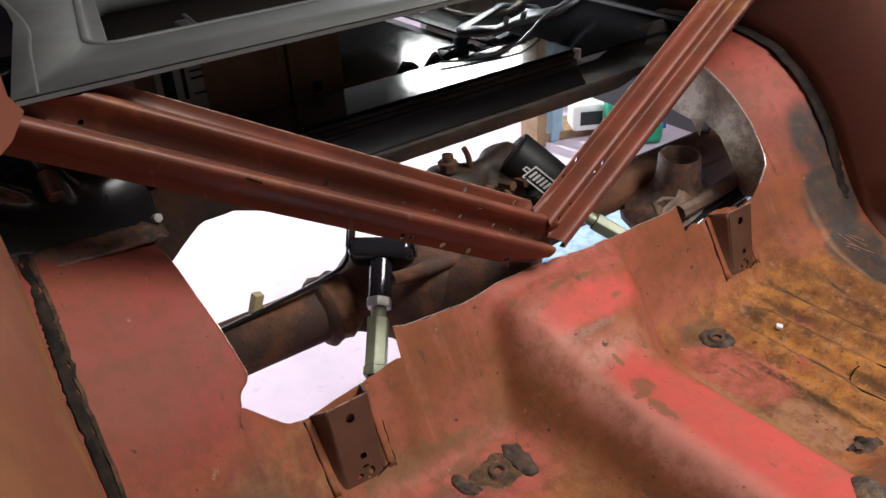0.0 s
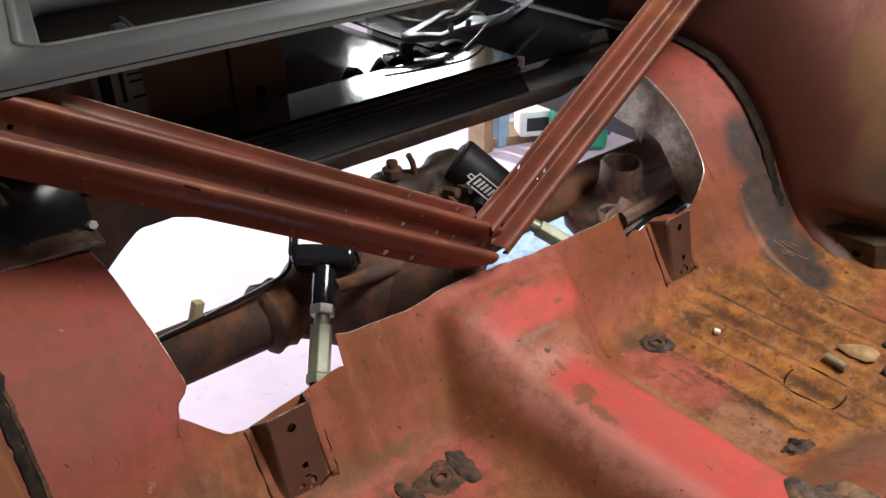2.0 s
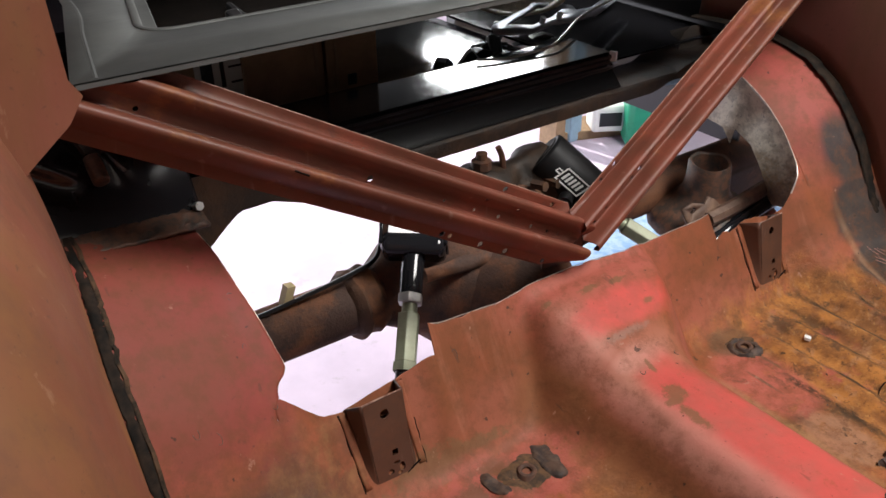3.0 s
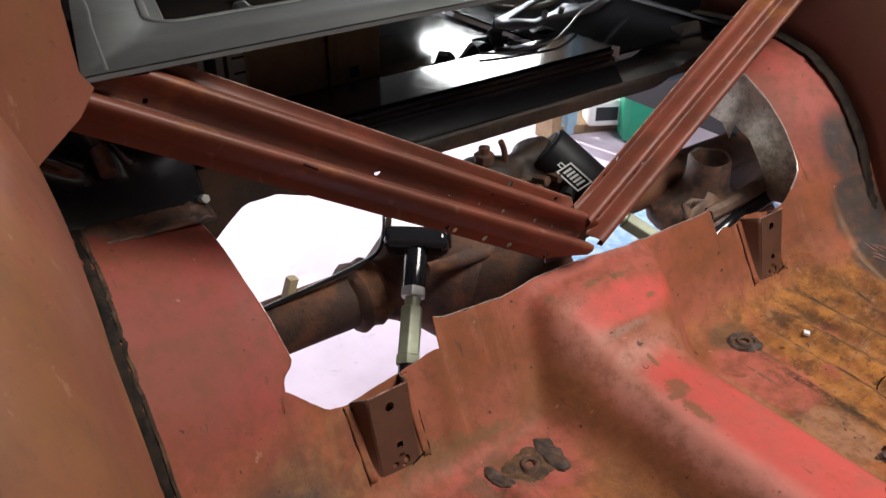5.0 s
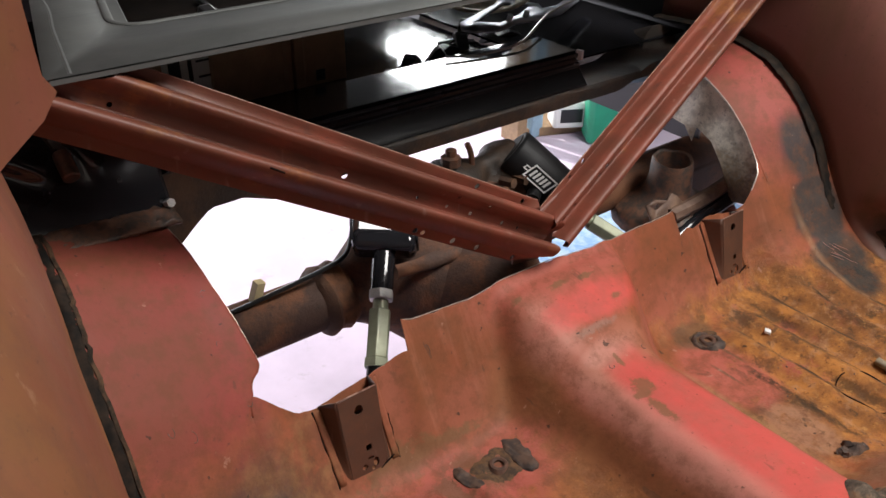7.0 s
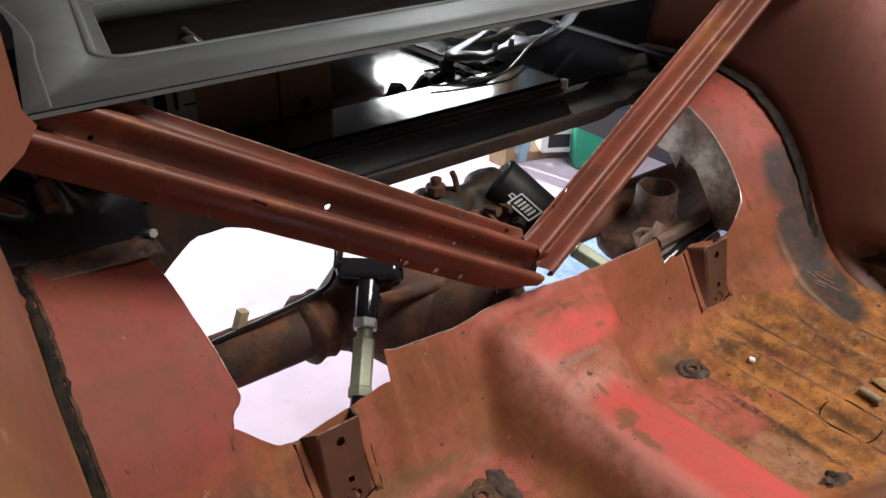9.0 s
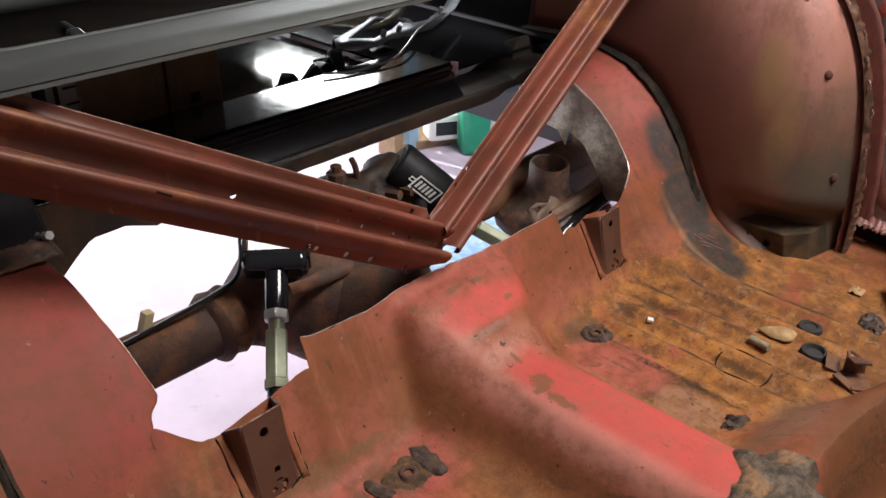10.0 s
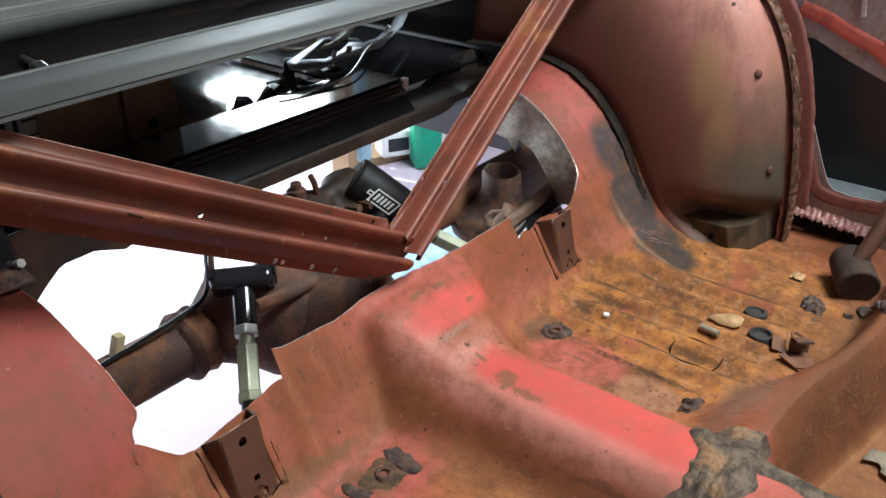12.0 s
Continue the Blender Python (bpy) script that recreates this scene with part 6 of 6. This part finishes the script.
def floor_bits():
    h = 0.0
    scrap = thing("tan_scrap", "curled tan scrap of trim lying on the rusty floor", "debris")
    pts = [(-0.046, 0.003), (-0.030, -0.009), (-0.008, -0.013), (0.010, -0.016), (0.030, -0.012), (0.041, -0.006), (0.038, 0.006), (0.022, 0.013), (0.004, 0.011), (-0.012, 0.013), (-0.030, 0.006)]
    part("sheet", plate(pts, [], lambda u, v: on_floor(0.408 + u * 0.14 - v * 0.9, 0.560 - u * 0.66 - v * 0.2, 0.005 + 1.6 * u * u)), LEAF, scrap, thick=0.0015)
    stub = thing("bolt", "short zinc bolt lying on the rusty floor", "bolt")
    p = on_floor(0.356, 0.567, 0.006)
    part("shank", tube(p + Vector((0.002, 0.016, 0)), p + Vector((-0.002, -0.016, 0)), 0.006, seg=12), BLADE, stub)
    ring = thing("rubber_plug", "dark rubber drain plug with a raised rim", "plug")
    part("rim", lathe(((0.0, 0.001), (0.012, 0.001), (0.015, 0.007), (0.019, 0.006), (0.022, -0.004)), Matrix.Translation(on_floor(0.395, 0.497, 0.009)), 24), RUBBER, ring)
    hole = thing("drain_ring", "dark drain hole grommet in the floor", "plug")
    part("rim", lathe(((0.0, -0.001), (0.010, -0.001), (0.012, 0.002), (0.018, 0.001), (0.020, -0.005)), Matrix.Translation(on_floor(0.466, 0.530, 0.007)), 24), RUBBER, hole)
    clip = thing("metal_clip", "rusty bent metal bracket lying on the floor", "bracket")
    c = on_floor(0.372, 0.425)
    part("base", box((0.055, 0.030, 0.003), Matrix.Translation(c + Vector((0, 0, 0.004))) @ pose(0, 0, 0, 0, 6, 35)), IRON, clip, smooth=False)
    part("upright", box((0.003, 0.030, 0.026), Matrix.Translation(c + Vector((0.020, 0.012, 0.016))) @ pose(0, 0, 0, 0, 6, 35)), IRON, clip, smooth=False)
    part("hook", box((0.022, 0.026, 0.003), Matrix.Translation(c + Vector((0.014, 0.006, 0.029))) @ pose(0, 0, 0, 0, 14, 35)), IRON, clip, smooth=False)
    part("tongue", box((0.050, 0.012, 0.003), Matrix.Translation(c + Vector((-0.022, 0.004, 0.006))) @ pose(0, 0, 0, 0, -10, 70)), IRON, clip, smooth=False)
    part("curl", cable([c + Vector((0.010, 0.020, 0.028)), c + Vector((0.026, 0.026, 0.030)), c + Vector((0.034, 0.012, 0.022)), c + Vector((0.026, 0.002, 0.012))], 0.0028, 6, 5), IRON, clip)
    part("second_leaf", box((0.030, 0.022, 0.003), Matrix.Translation(c + Vector((0.010, 0.040, 0.010))) @ pose(0, 0, 0, 20, -14, 20)), IRON, clip, smooth=False)
    stamp = thing("stamped_ring", "shallow stamped ring cracked in the rusty floor", "floor mark")
    part("ring", cable([on_floor(0.290 + 0.040 * math.cos(0.7 * k) * (1 + 0.06 * math.sin(k * 2.0)), 0.560 + 0.040 * math.sin(0.7 * k), 0.0012) for k in range(9)], 0.0009, 5, 5), RUST_SHADE_BLACK, stamp)
    bar = thing("pry_bar", "dark thin pry bar lying in the front footwell", "hand tool")
    part("shaft", cable([on_floor(0.548, 0.258, 0.006), on_floor(0.545, 0.20, 0.006), on_floor(0.550, 0.10, 0.006)], 0.0045, 8), SATIN_BLACK, bar)
    part("tip", tube(on_floor(0.549, 0.270, 0.010), on_floor(0.547, 0.242, 0.010), 0.0085, seg=8), SATIN_BLACK, bar)
    foil = thing("foil_scrap", "small crumpled shiny foil scrap on the rusty floor", "debris")
    crumple = grid(lambda u, v: on_floor(0.626 + 0.026 * (u - 0.5), 0.513 + 0.022 * (v - 0.5), 0.004 + 0.010 * abs(noise.noise(Vector((u * 5, v * 5, 3))))), [k / 6 for k in range(7)], [k / 6 for k in range(7)])
    part("sheet", crumple, LEAF, foil, smooth=False, thick=0.0006)
    chip = thing("white_chip", "small white paint chip on the rusty floor", "debris")
    part("flake", box((0.010, 0.009, 0.004), Matrix.Translation(on_floor(0.295, 0.722, 0.003)) @ pose(0, 0, 0, 8, 5, 30)), WHITE, chip, smooth=False)
    rng = random.Random(4)
    crumbs = bmesh.new()
    for k in range(260):
        x, y = rng.uniform(0.19, 0.66), rng.uniform(0.42, 0.80)
        if k % 4 == 0:
            x, y = rng.uniform(-0.40, -0.17), rng.uniform(0.55, 0.80)
        r = rng.uniform(0.0006, 0.0017)
        bmesh.ops.create_icosphere(crumbs, subdivisions=1, radius=r, matrix=Matrix.Translation(on_floor(x, y, r * 0.4)) @ pose(0, 0, 0, rng.uniform(0, 90), 0, rng.uniform(0, 90)) @ Matrix.Diagonal((1.6, 1, 0.6, 1)))
    tagged(part("rust_crumbs", crumbs, IRON, None, smooth=False), "scattered rust flakes and crumbs on the floor pan", "debris", kind="stuff")
    blobs = bmesh.new()
    for x, y, r in ((0.158, 0.515, 0.012), (0.166, 0.506, 0.008), (0.545, 0.464, 0.020), (0.53, 0.45, 0.012), (0.574, 0.380, 0.016), (0.555, 0.365, 0.012), (0.513, 0.345, 0.014), (0.54, 0.40, 0.008)):
        bmesh.ops.create_icosphere(blobs, subdivisions=3, radius=r, matrix=Matrix.Translation(on_floor(x, y, 0.001)) @ Matrix.Diagonal((1.4, 0.9, 0.40, 1)))
    rough_up(blobs, 0.009, 75)
    rough_up(blobs, 0.004, 190)
    tagged(part("sealer_lumps", blobs, TORN_RUBBER, None, smooth=False), "torn lumps of dark old seam sealer", "debris", kind="stuff")


scraper()
mallet()
floor_bits()


# ---- things in the garage beyond the car ----
def garage_things():
    post = thing("door_post", "raw timber door post beside a pale blue steel upright", "post")
    part("timber", box((0.045, 0.09, 2.9), pose(1.205, 2.27, 1.0)), WOOD, post, smooth=False, bevel=0.004)
    part("upright", box((0.055, 0.04, 2.9), pose(1.285, 2.25, 1.0)), PALE_BLUE, post, smooth=False, bevel=0.006)
    jug = thing("green_jug", "bright green plastic jug with a pale label on the floor", "jug")
    m = pose(1.49, 2.06, GROUND + 0.165, 0, 0, -35)
    part("body", box((0.20, 0.12, 0.33), m), GREEN, jug, bevel=0.022)
    part("label", box((0.09, 0.002, 0.11), m @ pose(0.045, -0.062, -0.01)), PAPER, jug, smooth=False)
    part("cap", tube(m @ Vector((-0.05, 0, 0.16)), m @ Vector((-0.05, 0, 0.195)), 0.026, seg=20), WHITE, jug)
    case = thing("blue_carton", "blue printed carton with white lettering bars", "box")
    m = pose(1.60, 2.16, GROUND + 0.16, 0, 0, -30)
    part("carton", box((0.22, 0.14, 0.32), m), BLUE, case, smooth=False, bevel=0.004)
    for k in range(2):
        part("bar", box((0.12, 0.002, 0.018), m @ pose(-0.02, -0.072, 0.11 - 0.04 * k)), WHITE, case, smooth=False)
    board = thing("floor_board", "brown timber offcut lying on the concrete floor", "board")
    part("plank", box((0.50, 0.14, 0.035), pose(1.50, 2.23, GROUND + 0.0175, 0, 0, -20)), WOOD, board, smooth=False, bevel=0.004)
    dev = thing("white_appliance", "small white appliance with a dark face on a board", "appliance")
    m = pose(1.405, 2.20, GROUND + 0.085, 0, 0, -30)
    part("shell", box((0.13, 0.10, 0.10), m), WHITE, dev, smooth=False, bevel=0.012)
    part("face", box((0.08, 0.003, 0.05), m @ pose(0, -0.051, 0)), SATIN_BLACK, dev, smooth=False)


def skylit_patch():
    # blue layer over the concrete, with the sky's light in its colour
    t = thing("skylit_concrete", "pale blue speckled layer painting sky light on the concrete", "sheet")
    bm = grid(lambda u, v: Vector((0.36 + 1.0 * u + 0.1 * v, 0.95 + 0.95 * v, GROUND + 0.006 + 0.006 * noise.noise(Vector((u * 6, v * 6, 3))) + 0.004)), [k / 30 for k in range(31)], [k / 30 for k in range(31)])
    part("sheet", bm, SKYLIT_BLUE, t, thick=0.003)


skylit_patch()


def trunk_clutter():
    """Loose black and bright metal hardware on the trunk floor."""
    t = thing("bumper_bracket", "curved bright metal bracket with studs on the trunk floor", "bracket")
    outer = [(0.172, 1.329), (0.151, 1.300), (0.156, 1.280), (0.201, 1.258), (0.262, 1.284), (0.314, 1.288), (0.411, 1.320), (0.575, 1.410), (0.700, 1.489), (0.717, 1.526), (0.559, 1.430), (0.449, 1.372), (0.400, 1.362), (0.420, 1.395), (0.399, 1.441), (0.360, 1.443), (0.32, 1.41)]
    inner = [(0.351, 1.417), (0.391, 1.388), (0.314, 1.333), (0.231, 1.292), (0.195, 1.320)]
    part("plate", plate(outer, [inner], lambda u, v: Vector((u, v, 0.350 + 0.012 * math.sin(u * 9)))), PALE_STEEL, t, thick=0.004)
    for p in ((0.255, 1.296, 0.36), (0.305, 1.308, 0.356), (0.50, 1.385, 0.345)):
        part("stud", tube(p, (p[0], p[1] - 0.004, p[2] + 0.012), 0.005, seg=8), ZINC, t)
    d = thing("steel_dish", "shallow grey steel dish part lying in the trunk", "car part")
    part("dish", lathe(((0.0, 0.0), (0.05, 0.002), (0.075, 0.012), (0.095, 0.03), (0.11, 0.032)), Matrix.Translation((0.36, 1.50, 0.345)) @ pose(0, 0, 0, 14, -10, 0), 36), SHEET, d, thick=0.002)
    rng = random.Random(9)
    for x, y, turn, long, tall in ((0.020, 1.330, 20, 0.10, 0.016), (0.075, 1.345, 35, 0.08, 0.030), (0.125, 1.335, -30, 0.05, 0.040), (0.170, 1.375, 15, 0.09, 0.022), (0.250, 1.420, 60, 0.08, 0.020), (0.330, 1.390, -20, 0.10, 0.018), (0.300, 1.470, 40, 0.09, 0.026)):
        g = thing("black_hardware", "loose black painted steel hardware piece", "car part", "loose hardware")
        m = Matrix.Translation((x, y, 0.290 + tall / 2)) @ pose(0, 0, 0, 0, 0, turn)
        wedge = bmesh.new()
        outline = [(-long / 2, -tall / 2), (long / 2, -tall / 2), (long * 0.42, 0.0), (long * 0.12, tall * 0.5), (-long * 0.05, tall * 0.35), (-long * 0.30, -tall * 0.1)]
        for s in (-1, 1):
            wedge.faces.new([wedge.verts.new(m @ Vector((u, s * 0.011, v))) for u, v in outline])
        wedge.verts.ensure_lookup_table()
        k = len(outline)
        for i in range(k):
            wedge.faces.new((wedge.verts[i], wedge.verts[(i + 1) % k], wedge.verts[k + (i + 1) % k], wedge.verts[k + i]))
        part("piece", wedge, SATIN_BLACK, g, smooth=False, bevel=0.002)
        hose = [m @ Vector((-long * 0.6, 0.0, -tall * 0.3)), m @ Vector((-long * 0.9, 0.012, -tall * 0.35)), m @ Vector((-long * 1.3, rng.uniform(-0.01, 0.02), -tall * 0.35))]
        part("lead", cable(hose, 0.003, 6, 5), RUBBER, g)
    w = thing("wire_rod", "thin bright wire rod across the trunk floor", "rod")
    part("rod", cable([(0.073, 1.243, 0.345), (0.125, 1.224, 0.343), (0.205, 1.221, 0.346), (0.26, 1.243, 0.352), (0.349, 1.295, 0.358), (0.461, 1.335, 0.36)], 0.0022, 8), ZINC, w)
    f = thing("edge_clip", "small white clip on the trunk floor edge", "clip")
    part("clip", box((0.005, 0.012, 0.016), pose(0.284, 1.150, 0.333, 0, 0, 20)), WHITE, f, smooth=False)


garage_things()
trunk_clutter()
garage()
